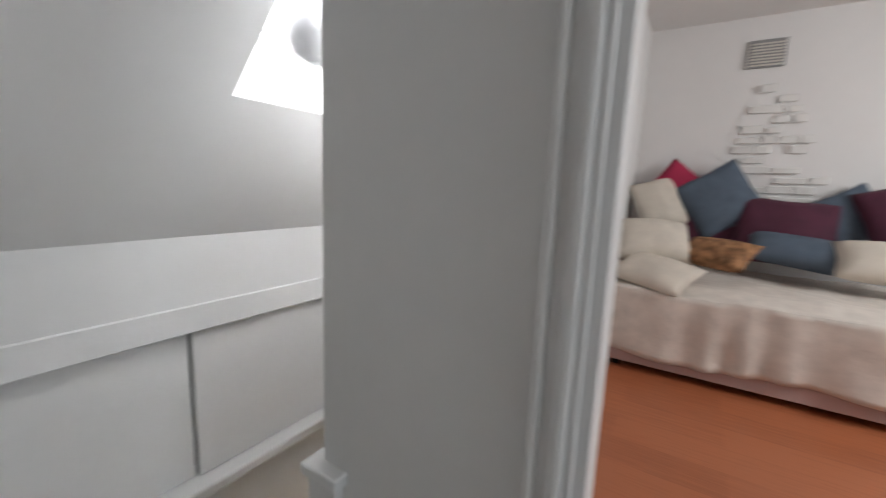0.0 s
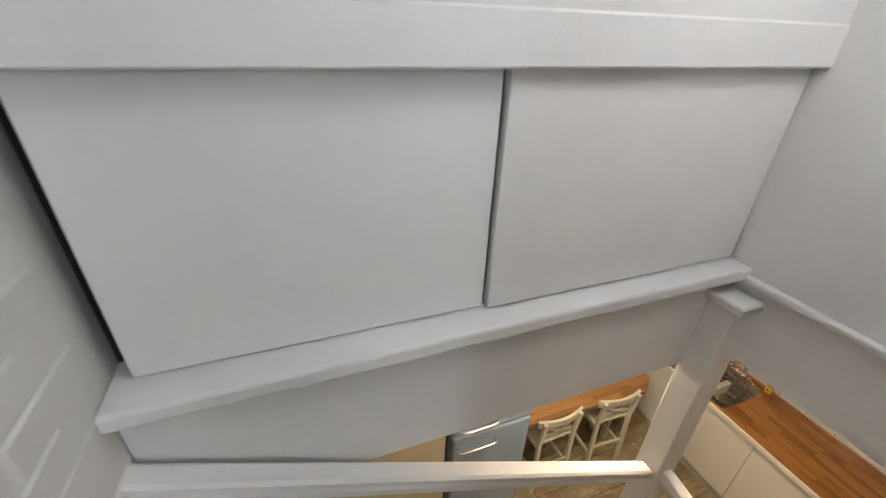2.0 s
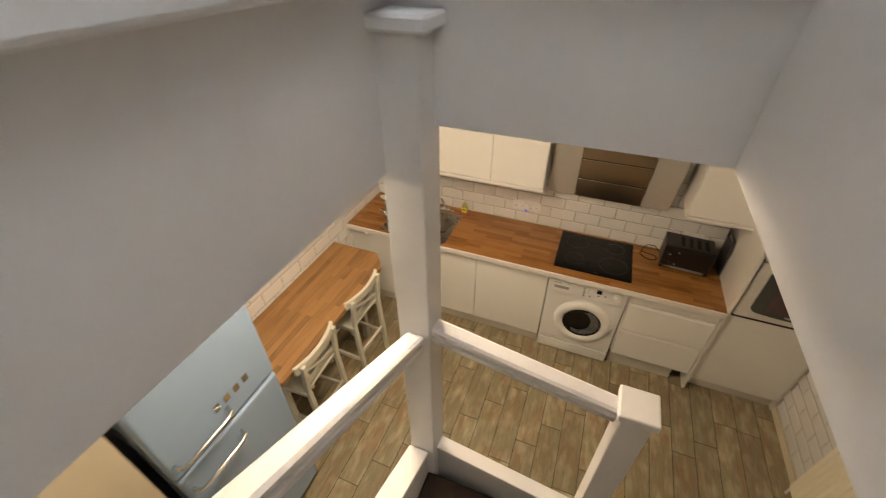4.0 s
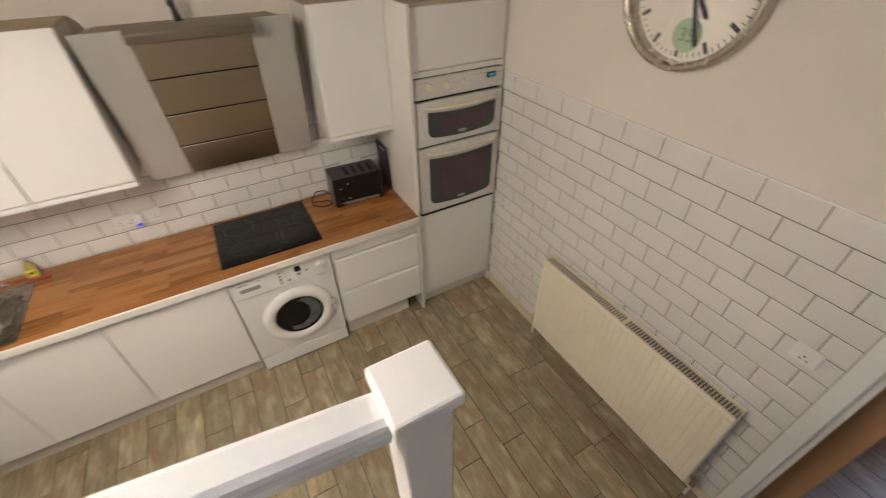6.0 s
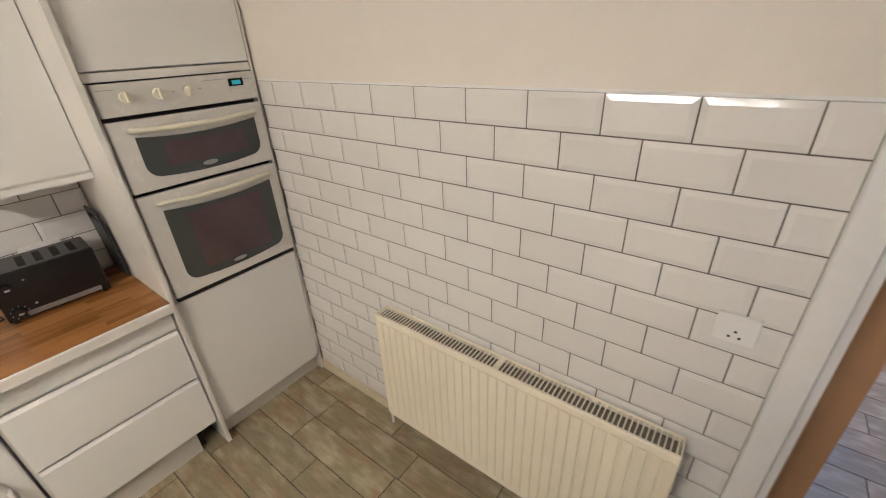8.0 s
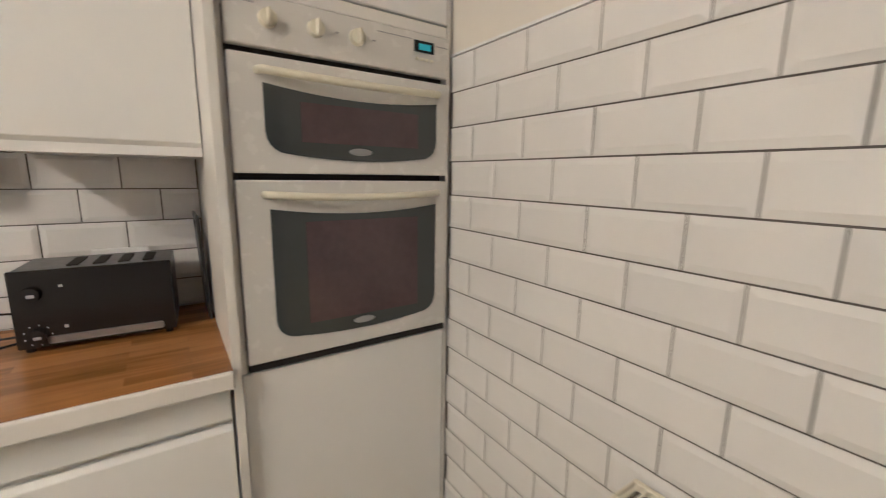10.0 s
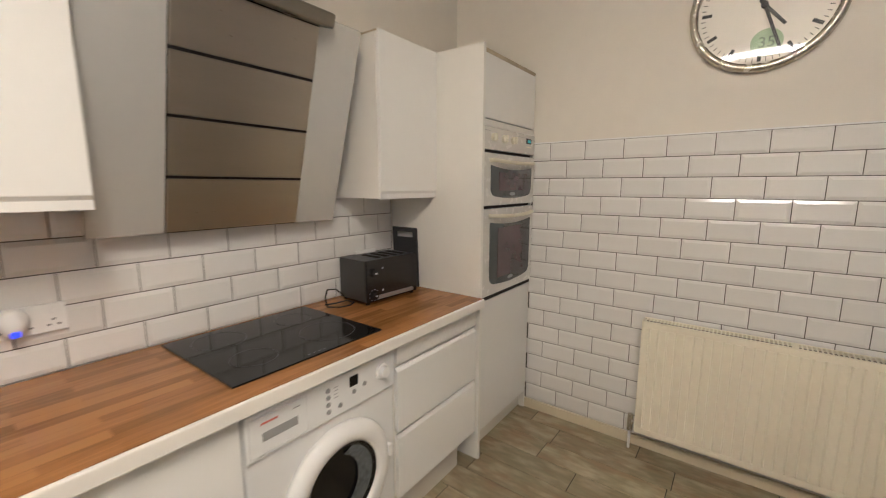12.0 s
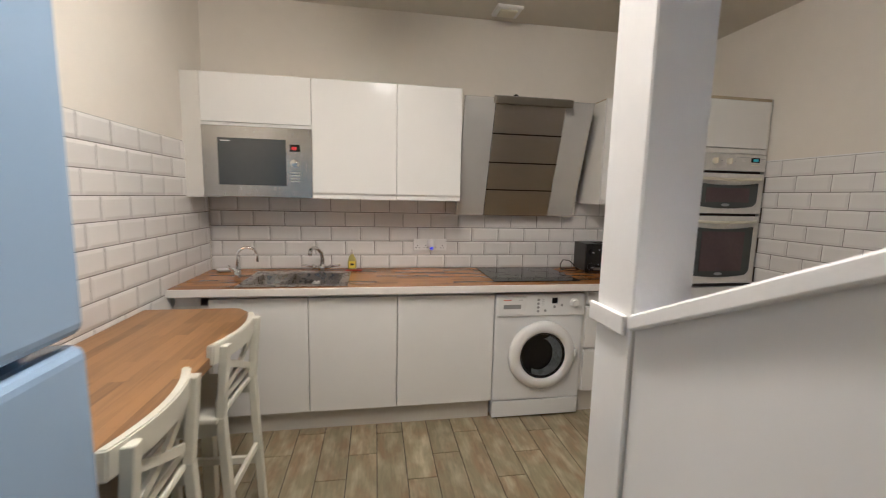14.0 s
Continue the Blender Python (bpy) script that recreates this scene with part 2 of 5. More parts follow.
M_DIAL = shader("clock_dial", (0.72, 0.68, 0.60), 0.5, vary=0.02)
M_DIALGREEN = shader("green_subdial", (0.33, 0.43, 0.26), 0.5, vary=0.05)
M_INK = shader("black_ink", (0.02, 0.02, 0.02), 0.5, vary=0.05)
M_GLOBE = emitter("frosted_globe", (0.95, 0.97, 1.0), 1.2)
M_TUBE = emitter("lamp_diffuser", (1.0, 0.82, 0.60), 22.0)

# ---- mesh helpers ----


def link_mesh(name, bm, mat, parent=None, label="", smooth=False):
    me = bpy.data.meshes.new(name)
    bmesh.ops.recalc_face_normals(bm, faces=bm.faces)
    bm.to_mesh(me)
    bm.free()
    for m in mat if isinstance(mat, (list, tuple)) else (mat,):
        me.materials.append(m)
    if smooth:
        for p in me.polygons:
            p.use_smooth = True
    ob = new(name, me)
    if parent:
        ob.parent = parent
        ob.matrix_parent_inverse = parent.matrix_world.inverted() if parent.parent is None else Matrix()
    if label:
        ob["label"] = label
    return ob


def box(bm, x0, y0, z0, x1, y1, z1, bevel=0.0, seg=1, m=None):
    vs = [bm.verts.new((x, y, z)) for x in (x0, x1) for y in (y0, y1) for z in (z0, z1)]
    fs = [bm.faces.new([vs[i] for i in q]) for q in ((0, 1, 3, 2), (4, 6, 7, 5), (0, 4, 5, 1), (2, 3, 7, 6), (0, 2, 6, 4), (1, 5, 7, 3))]
    bmesh.ops.recalc_face_normals(bm, faces=fs)
    if bevel:
        es = list({e for f in fs for e in f.edges})
        r = bmesh.ops.bevel(bm, geom=es, offset=bevel, segments=seg, affect="EDGES", profile=0.5)
        vs = list({v for f in r["faces"] for v in f.verts} | {v for v in vs if v.is_valid})
    if m is not None:
        bmesh.ops.transform(bm, matrix=m, verts=[v for v in vs if v.is_valid])
    return vs


def prism(bm, pts, axis, a, b, bevel=0.0):
    """A flat outline pushed along an axis from a to b; pts give the two other coordinates in x, y, z order."""
    def at(p, d):
        c = list(p)
        c.insert("xyz".index(axis), d)
        return c
    va = [bm.verts.new(at(p, a)) for p in pts]
    vb = [bm.verts.new(at(p, b)) for p in pts]
    n = len(pts)
    fs = [bm.faces.new(va[::-1]), bm.faces.new(vb)]
    fs += [bm.faces.new((va[i], va[(i + 1) % n], vb[(i + 1) % n], vb[i])) for i in range(n)]
    bmesh.ops.recalc_face_normals(bm, faces=fs)
    if bevel:
        bmesh.ops.bevel(bm, geom=list({e for f in fs for e in f.edges}), offset=bevel, segments=1, affect="EDGES")


def rod(bm, p, q, r, n=12, r2=None):
    p, q = Vector(p), Vector(q)
    d = q - p
    m = Matrix.Translation((p + q) / 2) @ d.to_track_quat("Z", "Y").to_matrix().to_4x4()
    bmesh.ops.create_cone(bm, cap_ends=True, segments=n, radius1=r, radius2=r if r2 is None else r2, depth=d.length, matrix=m)


def lathe(bm, prof, m, n=32, closed=False):
    """A profile of (radius, height) turned round z and put at m."""
    rings = []
    for r, h in prof:
        rings.append([bm.verts.new(m @ Vector((r * math.cos(2 * math.pi * i / n), r * math.sin(2 * math.pi * i / n), h))) for i in range(n)] if r > 1e-6 else [bm.verts.new(m @ Vector((0, 0, h)))])
    pairs = list(zip(rings, rings[1:])) + ([(rings[-1], rings[0])] if closed else [])
    for a, b in pairs:
        for i in range(n):
            j = (i + 1) % n
            if len(a) == 1:
                bm.faces.new((a[0], b[i], b[j]))
            elif len(b) == 1:
                bm.faces.new((a[i], a[j], b[0]))
            else:
                bm.faces.new((a[i], a[j], b[j], b[i]))


def tube(bm, pts, r, n=10):
    """A round bar along points."""
    pts = [Vector(p) for p in pts]
    rings = []
    for i, p in enumerate(pts):
        d = (pts[min(i + 1, len(pts) - 1)] - pts[max(i - 1, 0)]).normalized()
        q = d.to_track_quat("Z", "Y").to_matrix()
        rings.append([bm.verts.new(p + q @ Vector((r * math.cos(2 * math.pi * k / n), r * math.sin(2 * math.pi * k / n), 0))) for k in range(n)])
    for a, b in zip(rings, rings[1:]):
        s = min(range(n), key=lambda o: (a[0].co - b[o].co).length)
        for i in range(n):
            j = (i + 1) % n
            bm.faces.new((a[i], a[j], b[(j + s) % n], b[(i + s) % n]))
    bm.faces.new(rings[0][::-1])
    bm.faces.new(rings[-1])


def one_box(name, mat, x0, y0, z0, x1, y1, z1, parent=None, label="", bevel=0.0, seg=1, m=None, smooth=False):
    bm = bmesh.new()
    box(bm, x0, y0, z0, x1, y1, z1, bevel, seg, m)
    return link_mesh(name, bm, mat, parent, label, smooth)


def boxes(name, mat, rows, parent=None, label="", bevel=0.0):
    bm = bmesh.new()
    for r in rows:
        box(bm, *r, bevel)
    return link_mesh(name, bm, mat, parent, label)


def thing(name, at, label, category, group=""):
    ob = tagged(new(name), label, category, group)
    ob.location = at
    bpy.context.view_layer.update()
    return ob


def setting(ob, label="", category=""):
    return tagged(ob, label, category, "", "structure")


# ---- large structure ----
T = 0.12
# kitchen walls
setting(one_box("wall_north", M_CREAM, XW - T, YN, 0, XE + T, YN + T, CEIL), "cream painted kitchen wall above white tiles")
setting(one_box("wall_west", M_CREAM, XW - T, YS, 0, XW, YN, CEIL), "cream painted kitchen wall above white tiles")
setting(one_box("wall_south", M_CREAM, XW - T, YS - T, 0, XE + T, YS, CEIL), "plain cream painted wall")
DY0, DY1, DZ = 1.42, 2.335, 1.985
setting(boxes("wall_east", M_CREAM, [(XE, DY1 + 0.0, 0, XE + T, YN, CEIL), (XE, YS, 0, XE + T, DY0, CEIL), (XE, DY0, DZ, XE + T, DY1, CEIL)]), "cream painted wall with a doorway to the hall")
# ceiling with the stair well
setting(boxes("ceiling", M_CEIL, [(XW - T, YS - T, CEIL, WELL_W - 0.04, YN + T, LOFT - 0.03), (WELL_W - 0.04, WELL_N + 0.06, CEIL, XE + T, YN + T, LOFT - 0.03),
                                  (WELL_W - 0.04, YS - T, CEIL, XE + T, WELL_S - 0.1, LOFT - 0.03)]), "off-white kitchen ceiling")
# loft floor behind the stair head, bedroom floor
setting(one_box("floor_bedroom", M_LAMINATE, 0.46, 1.76, LOFT - 0.03, 4.2, 5.6, LOFT), "reddish laminate bedroom floor")
setting(one_box("floor_landing", M_CARPET, 0.95, WELL_S, LOFT - 0.25, 4.2, 1.76, LOFT - 0.002), "dark carpeted landing")
# west side of the well: hatch wall, beam, ledge, apron
setting(one_box("wall_well_west", M_WHITE, WELL_W - 0.16, WELL_S, 3.60, WELL_W + 0.005, WELL_N + 0.02, 3.865), "white painted upstand under the sloping ceiling")
setting(one_box("beam", M_GLOSS, WELL_W - 0.16, WELL_S + 0.004, 3.538, WELL_W + 0.012, WELL_N - 0.002, 3.634, bevel=0.004), "white boxed beam above the hatches")
# block coloured near-black so the hatch gaps read as shadow lines
setting(one_box("void_back", M_DARK, WELL_W - 0.30, WELL_S, 2.97, WELL_W - 0.10, WELL_N, 3.60), "near-black block, shade painted in behind the hatches")
for y0, y1, dx in ((1.052, 1.806, -0.008), (1.815, WELL_N - 0.016, 0.006)):
    h = thing("access_hatch", (WELL_W - 0.045, (y0 + y1) / 2, 2.975), "white painted flush access panel under a boxed beam", "access panel", "panels under the beam")
    one_box("panel", M_GLOSS, WELL_W - 0.055, y0, 2.979, WELL_W - 0.028 + dx, y1, 3.537, h, bevel=0.002)
bm = bmesh.new()
prism(bm, [(-0.53, 2.974), (-0.378, 2.974), (-0.372, 2.968), (-0.371, 2.937), (-0.376, 2.931), (-0.53, 2.931)], "y", WELL_S, WELL_N + 0.02, 0.003)
setting(link_mesh("ledge_west", bm, M_GLOSS), "white painted rounded ledge round the stair well")
setting(one_box("ledge_north", M_GLOSS, WELL_W + 0.038, WELL_N - 0.03, 2.930, WELL_E, WELL_N + 0.02, 2.952, bevel=0.006, seg=2), "white painted moulding on the stair well wall")
setting(one_box("apron_west", M_GLOSS, WELL_W - 0.04, WELL_S, 2.555, WELL_W, WELL_N + 0.06, 2.930), "white painted board lining the stair well")
setting(one_box("apron_north", M_GLOSS, WELL_W, WELL_N, 2.655, WELL_E + 0.1, WELL_N + 0.06, 2.935), "white painted board lining the stair well")
setting(one_box("wall_well_north", M_WHITE, WELL_W - 0.16, WELL_N - 0.008, 2.95, WELL_E + 0.14, WELL_N + 0.10, 5.4), "plain white wall above the stair well")
setting(boxes("wall_well_east", M_WHITE, [(WELL_E, 1.74, 2.95, WELL_E + 0.14, WELL_N, 5.4)]), "white wall on the bedroom side of the well")
setting(one_box("apron_east", M_GLOSS, 0.265, 1.78, 2.655, 0.46, WELL_N - 0.001, 2.949), "white painted board lining the stair well")
# painted brick wall on the south side of the stairs
setting(one_box("wall_stair_south", M_BRICK, WELL_W - 0.2, WELL_S - 0.12, 0, 4.2, WELL_S - 0.004, 5.4), "white painted brick wall beside the stairs")
# bedroom partition with its door
setting(boxes("wall_bedroom_south", M_WHITE, [(WELL_E + 0.0, 1.728, 2.51, 0.846, 1.76, 5.4), (1.72, 1.728, LOFT, 4.2, 1.80, 5.4), (0.846, 1.728, 4.98, 1.72, 1.80, 5.4)]), "plain white landing wall beside the bedroom door")
# sloping ceiling over the well


def slope(name, y0, y1, s0, s1, off=0.0, mat=M_WHITE, thick=0.12, label="white sloping ceiling under the roof"):
    """A strip of the 45 degree ceiling from s0 to s1 metres up from its foot."""
    d, nx, nz = math.sqrt(0.5), 0.7071, -0.7071
    pts = []
    for s, o in ((s0, off), (s1, off), (s1, off - thick), (s0, off - thick)):
        pts.append((-0.42 + s * d + nx * o, 3.862 + s * d + nz * o))
    bm = bmesh.new()
    prism(bm, pts, "y", y0, y1)
    return setting(link_mesh(name, bm, mat), label)


S0, S1, SY0, SY1 = 0.565, 1.45, 1.745, 2.50
slope("ceiling_slope_low", WELL_S - 0.1, WELL_N, -0.1, S0)
slope("ceiling_slope_south", WELL_S - 0.1, SY0, S0, S1)
slope("ceiling_slope_north", SY1, WELL_N, S0, S1)
slope("ceiling_slope_high", WELL_S - 0.1, WELL_N, S1, 2.1)
slope("ceiling_boxing", WELL_S - 0.01, 1.325, 0.035, 2.1, off=0.055, thick=0.05, label="white boxed strip of sloping ceiling")
slope("ceiling_edge_board", 1.318, 1.338, 0.03, 2.1, off=0.068, thick=0.06, mat=M_GLOSS, label="thin white edge board on the sloping ceiling")
# skylight: reveals, frame and pane
W1 = setting(new("window_1"), "roof window in the sloping ceiling with white reveals", "window")
W1.empty_display_size = 0.1
for i, (y0, y1, a, b) in enumerate(((SY0 - 0.02, SY0, S0, S1), (SY1, SY1 + 0.02, S0, S1), (SY0, SY1, S0 - 0.02, S0), (SY0, SY1, S1, S1 + 0.02))):
    o = slope("reveal", y0, y1, a, b, off=-0.11, thick=0.22)
    del o["kind"]
    o.parent = W1
for y0, y1, a, b in ((SY0, SY0 + 0.04, S0, S1), (SY1 - 0.04, SY1, S0, S1), (SY0 + 0.04, SY1 - 0.04, S0, S0 + 0.04), (SY0 + 0.04, SY1 - 0.04, S1 - 0.04, S1)):
    o = slope("window_frame", y0, y1, a, b, off=-0.28, thick=0.05, mat=M_GLOSS)
    del o["kind"]
    o.parent = W1
M_GLASS = bpy.data.materials.new("window_glass")
M_GLASS.use_nodes = True
g = M_GLASS.node_tree.nodes["Principled BSDF"]
g.inputs["Transmission Weight"].default_value, g.inputs["Roughness"].default_value, g.inputs["IOR"].default_value = 1.0, 0.0, 1.45
p = slope("pane", SY0 + 0.04, SY1 - 0.04, S0 + 0.04, S1 - 0.04, off=-0.30, thick=0.008, mat=M_GLASS)
del p["kind"]
p.parent = W1
p.visible_shadow = False
# closing roof and far walls upstairs
setting(boxes("ceiling_loft", M_WHITE, [(0.9, WELL_S - 0.1, 5.35, 4.3, 5.7, 5.45), (0.3, 1.74, 5.35, 0.9, 5.7, 5.45)]), "white loft ceiling")
setting(one_box("wall_landing_east", M_WHITE, 4.2, WELL_S - 0.1, 2.6, 4.3, 5.7, 5.4), "plain white end wall")

# ---- stairs ----
STEPS = [(0.75, 0.95, 1.01, 1.70, 2.74), (0.54, 0.75, 1.01, 1.70, 2.53), (0.33, 0.54, 1.01, 1.70, 2.32), (0.10, 0.33, 1.01, 1.70, 2.11), (-0.36, 0.10, 1.01, 1.50, 1.90),
         (-0.36, 0.30, 1.50, 1.70, 1.69), (-0.36, 0.30, 1.70, 1.90, 1.48), (-0.36, 0.30, 1.90, 2.10, 1.27), (-0.36, -0.02, 2.10, 2.63, 1.06), (-0.02, 0.33, 2.10, 2.63, 0.85),
         (0.33, 0.56, 1.78, 2.63, 0.64), (0.56, 0.79, 1.78, 2.63, 0.43), (0.79, 1.02, 1.78, 2.63, 0.21)]
ST = setting(new("staircase"), "winding staircase with dark brown carpet", "staircase")
for i, (x0, x1, y0, y1, z) in enumerate(STEPS):
    one_box("tread", M_CARPET, x0, y0, z - 0.05, x1 + 0.0, y1, z, ST, bevel=0.008)
    one_box("riser", M_GLOSS, x0 + 0.005, y0 + 0.005, max(z - 0.26, 0.0), x1 - 0.005, y1 - 0.005, z - 0.052, ST)
setting(one_box("stair_divider", M_WHITE, 0.30, 1.702, 0, 1.10, 1.76, 2.508), "white wall between two stair flights")
# west half wall with its sloping cap
K = 0.475
zc = 1.252
bm = bmesh.new()
prism(bm, [(WELL_S, 0), (2.6215, 0), (2.6215, zc - 0.021), (WELL_S, zc - 0.026 + K * (2.632 - WELL_S))], "x", -0.425, -0.362)
setting(link_mesh("stair_wall_west", bm, M_WHITE), "white half-height stair wall")
bm = bmesh.new()
prism(bm, [(WELL_S, zc - 0.026 + K * (2.632 - WELL_S)), (2.6215, zc - 0.021), (2.6215, zc + 0.005), (WELL_S, zc + K * (2.632 - WELL_S))], "x", -0.440, -0.350, 0.003)
setting(link_mesh("stair_cap_west", bm, M_GLOSS), "white sloping cap on the stair wall")
bm = bmesh.new()
prism(bm, [(-0.33, 0), (1.03, 0), (1.03, 0.13), (0.36, 0.78), (0.27, 1.10), (-0.33, 1.215)], "y", 2.665, 2.705)
setting(link_mesh("stair_wall_north", bm, M_WHITE), "white low stair wall")
bm = bmesh.new()
prism(bm, [(-0.33, 1.215), (0.27, 1.10), (0.27, 1.135), (-0.33, 1.25)], "y", 2.655, 2.715, 0.003)
setting(link_mesh("stair_cap_north", bm, M_GLOSS), "white sloping cap on the stair wall")
P = thing("stair_post", (-0.372, 2.68, 0), "tall white painted square stair post with a flat cap", "post")
one_box("shaft", M_GLOSS, -0.432, 2.624, 0, -0.327, 2.7265, 2.855, P, bevel=0.003)
one_box("cap", M_GLOSS, -0.440, 2.600, 2.855, -0.300, 2.735, 2.886, P, bevel=0.006)
one_box("base_block", M_GLOSS, -0.441, 2.634, 1.218, -0.4325, 2.738, 1.252, P, bevel=0.002)
N = thing("newel_post", (0.310, 2.687, 0), "short white painted square newel post with a flat cap", "post", "newel posts with flat caps")
one_box("shaft", M_GLOSS, 0.265, 2.645, 0, 0.352, 2.733, 1.885, N, bevel=0.003)
one_box("cap", M_GLOSS, 0.252, 2.632, 1.885, 0.365, 2.746, 1.915, N, bevel=0.006, seg=2)
N = thing("newel_post", (0.333, 1.747, 2.2), "white painted newel post against the landing wall", "post", "newel posts with flat caps")
one_box("shaft", M_GLOSS, 0.291, 1.704, 2.2, 0.380, 1.792, 3.395, N, bevel=0.003)
one_box("cap", M_GLOSS, 0.278, 1.691, 3.395, 0.393, 1.805, 3.427, N, bevel=0.006, seg=2)


def handrail(name, p, q, label):
    """A moulded handrail from p to q (centre of its top)."""
    p, q = Vector(p), Vector(q)
    d = (q - p).normalized()
    side = d.cross(Vector((0, 0, 1))).normalized()
    up = side.cross(d)
    prof = [(-0.028, -0.058), (0.028, -0.058), (0.028, -0.040), (0.020, -0.032), (0.031, -0.018), (0.030, -0.006), (0.020, 0.0), (-0.020, 0.0), (-0.030, -0.006), (-0.031, -0.018), (-0.020, -0.032), (-0.028, -0.040)]
    bm = bmesh.new()
    rings = [[bm.verts.new(c + side * a + up * b) for a, b in prof] for c in (p, q)]
    n = len(prof)
    for i in range(n):
        bm.faces.new((rings[0][i], rings[0][(i + 1) % n], rings[1][(i + 1) % n], rings[1][i]))
    bm.faces.new(rings[0][::-1])
    bm.faces.new(rings[1])
    return tagged(link_mesh(name, bm, M_GLOSS), label, "handrail", "stair handrails")


handrail("handrail", (-0.372, WELL_S, 2.815), (-0.376, 2.632, 2.000), "white painted moulded handrail down to a tall post")
handrail("handrail", (-0.328, 2.674, 2.020), (0.265, 2.689, 1.890), "white painted moulded handrail between two posts")

# ---- door and hall beyond ----
D1 = setting(new("door_1"), "open doorway with white architrave to a tan hall", "door")
boxes("architrave", M_GLOSS, [(XE - 0.018, DY1 + 0.0, 0, XE, DY1 + 0.068, DZ + 0.068), (XE - 0.018, DY0 - 0.068, 0, XE, DY0, DZ + 0.068), (XE - 0.018, DY0, DZ, XE, DY1, DZ + 0.068)], D1, bevel=0.004)
boxes("lining", M_GLOSS, [(XE, DY1 - 0.022, 0, XE + T, DY1, DZ), (XE, DY0, 0, XE + T, DY0 + 0.022, DZ), (XE, DY0 + 0.022, DZ - 0.022, XE + T, DY1 - 0.022, DZ)], D1)
setting(one_box("wall_hall_north", M_TAN, XE + T, 2.21, 0, 3.0, 2.33, 2.5), "tan hall wall")
bm = bmesh.new()
prism(bm, [(2.90, 2.161), (3.389, 1.892), (3.47, 1.99), (3.0, 2.33)], "z", 0, 2.5)
setting(link_mesh("wall_hall_corner", bm, M_TAN), "tan angled hall wall")
M_PINK = shader("pale_pink_hall_paint", (0.72, 0.50, 0.42), 0.6, vary=0.1, scale=4)
bm = bmesh.new()
prism(bm, [(2.90, 2.160), (3.295, 1.943), (3.293, 1.939), (2.898, 2.156)], "z", 0.60, 2.45)
setting(link_mesh("wall_hall_upper", bm, M_PINK), "pale pink paint above the tan hall dado")
M_STAIN = shader("rust_red_stain", (0.50, 0.13, 0.06), 0.7, vary=0.4, scale=20)
rs = random.Random(8)
for i in range(26):
    f = rs.uniform(0, 1) ** 1.3
    u, zz, r = 0.30 - 0.12 * f + rs.uniform(-0.02, 0.02), 1.95 - 0.85 * f + rs.uniform(-0.03, 0.03), rs.uniform(0.006, 0.03) * (1.2 - f)
    bm = bmesh.new()
    prism(bm, [(r * math.cos(k * 0.785) * rs.uniform(0.5, 1.1), r * math.sin(k * 0.785) * rs.uniform(0.7, 1.6)) for k in range(8)], "y", 0, 0.0015)
    st = link_mesh("stain", bm, M_STAIN, bpy.data.objects["wall_hall_upper"])
    st.matrix_basis = Matrix.Translation((2.898 + 0.877 * u - 0.0012, 2.156 - 0.481 * u - 0.0022, zz)) @ Matrix.Rotation(math.atan2(-0.481, 0.877), 4, "Z")
bm = bmesh.new()
prism(bm, [(2.90, 2.160), (3.389, 1.891), (3.382, 1.879), (2.893, 2.148)], "z", 0, 0.07)
setting(link_mesh("skirting_corner", bm, M_TAN), "tan skirting of the angled hall wall")
setting(one_box("skirting_hall", M_GLOSS, XE + T, 2.192, 0, 2.99, 2.21, 0.07), "white hall skirting")
setting(boxes("wall_hall_south", M_CREAM, [(XE + T, 0.95, 0, 4.2, 1.05, 2.5), (7.6, -0.5, 0, 7.7, 4.2, 2.5), (3.45, 4.1, 0, 7.6, 4.2, 2.5), (4.3, -0.6, 0, 7.6, -0.5, 2.5)]), "plain hall wall")
setting(one_box("ceiling_hall", M_CEIL, XE + T, -0.6, 2.5, 7.7, 4.2, 2.6), "plain hall ceiling")
HD = thing("hall_door", (3.75, 1.3, 0), "open white painted panel door in the hall", "door")
one_box("leaf", M_GLOSS, 3.72, 0.62, 0.01, 3.765, 1.28, 2.0, HD, bevel=0.003, m=None)
area_lamp("hall_window_lamp", look((4.7, 1.75, 2.42), (4.3, 1.7, 0)), 1.3, 1.3, 42, (0.84, 0.88, 1.0))
area_lamp("bedroom_window_lamp", look((3.6, 3.2, 4.9), (1.6, 3.8, 3.6)), 0.9, 0.9, 62, (0.93, 0.97, 1.0))

# bedroom
setting(boxes("wall_bedroom", M_WHITE, [(0.3, 5.0, LOFT, 4.2, 5.1, 5.4), (WELL_E + 0.14, 1.76, LOFT, WELL_E + 0.16, 5.0, 5.4)]), "plain white bedroom wall")
D2 = setting(new("door_2"), "white moulded bedroom door frame", "door")
bm = bmesh.new()
for x0, x1, y0, bev in ((0.797, 0.814, 1.706, 0.005), (0.814, 0.833, 1.718, 0.001), (0.833, 0.856, 1.704, 0.008), (0.856, 0.869, 1.714, 0.003)):
    box(bm, x0, y0, LOFT - 0.2, x1, 1.7275, 4.98, bev, 2)
box(bm, 0.8465, 1.7282, LOFT, 0.888, 1.80, 4.98, 0.002)
box(bm, 1.72, 1.708, LOFT - 0.2, 1.79, 1.7275, 4.98, 0.004)
link_mesh("architrave", bm, M_GLOSS, D2)

# ---- kitchen fittings ----
CF, WT = 4.44, 0.905   # front of base doors, top of worktop


def rot_to(p, axis):
    """A pose at p whose z looks along axis."""
    return Matrix.Translation(p) @ Vector(axis).to_track_quat("Z", "Y").to_matrix().to_4x4()


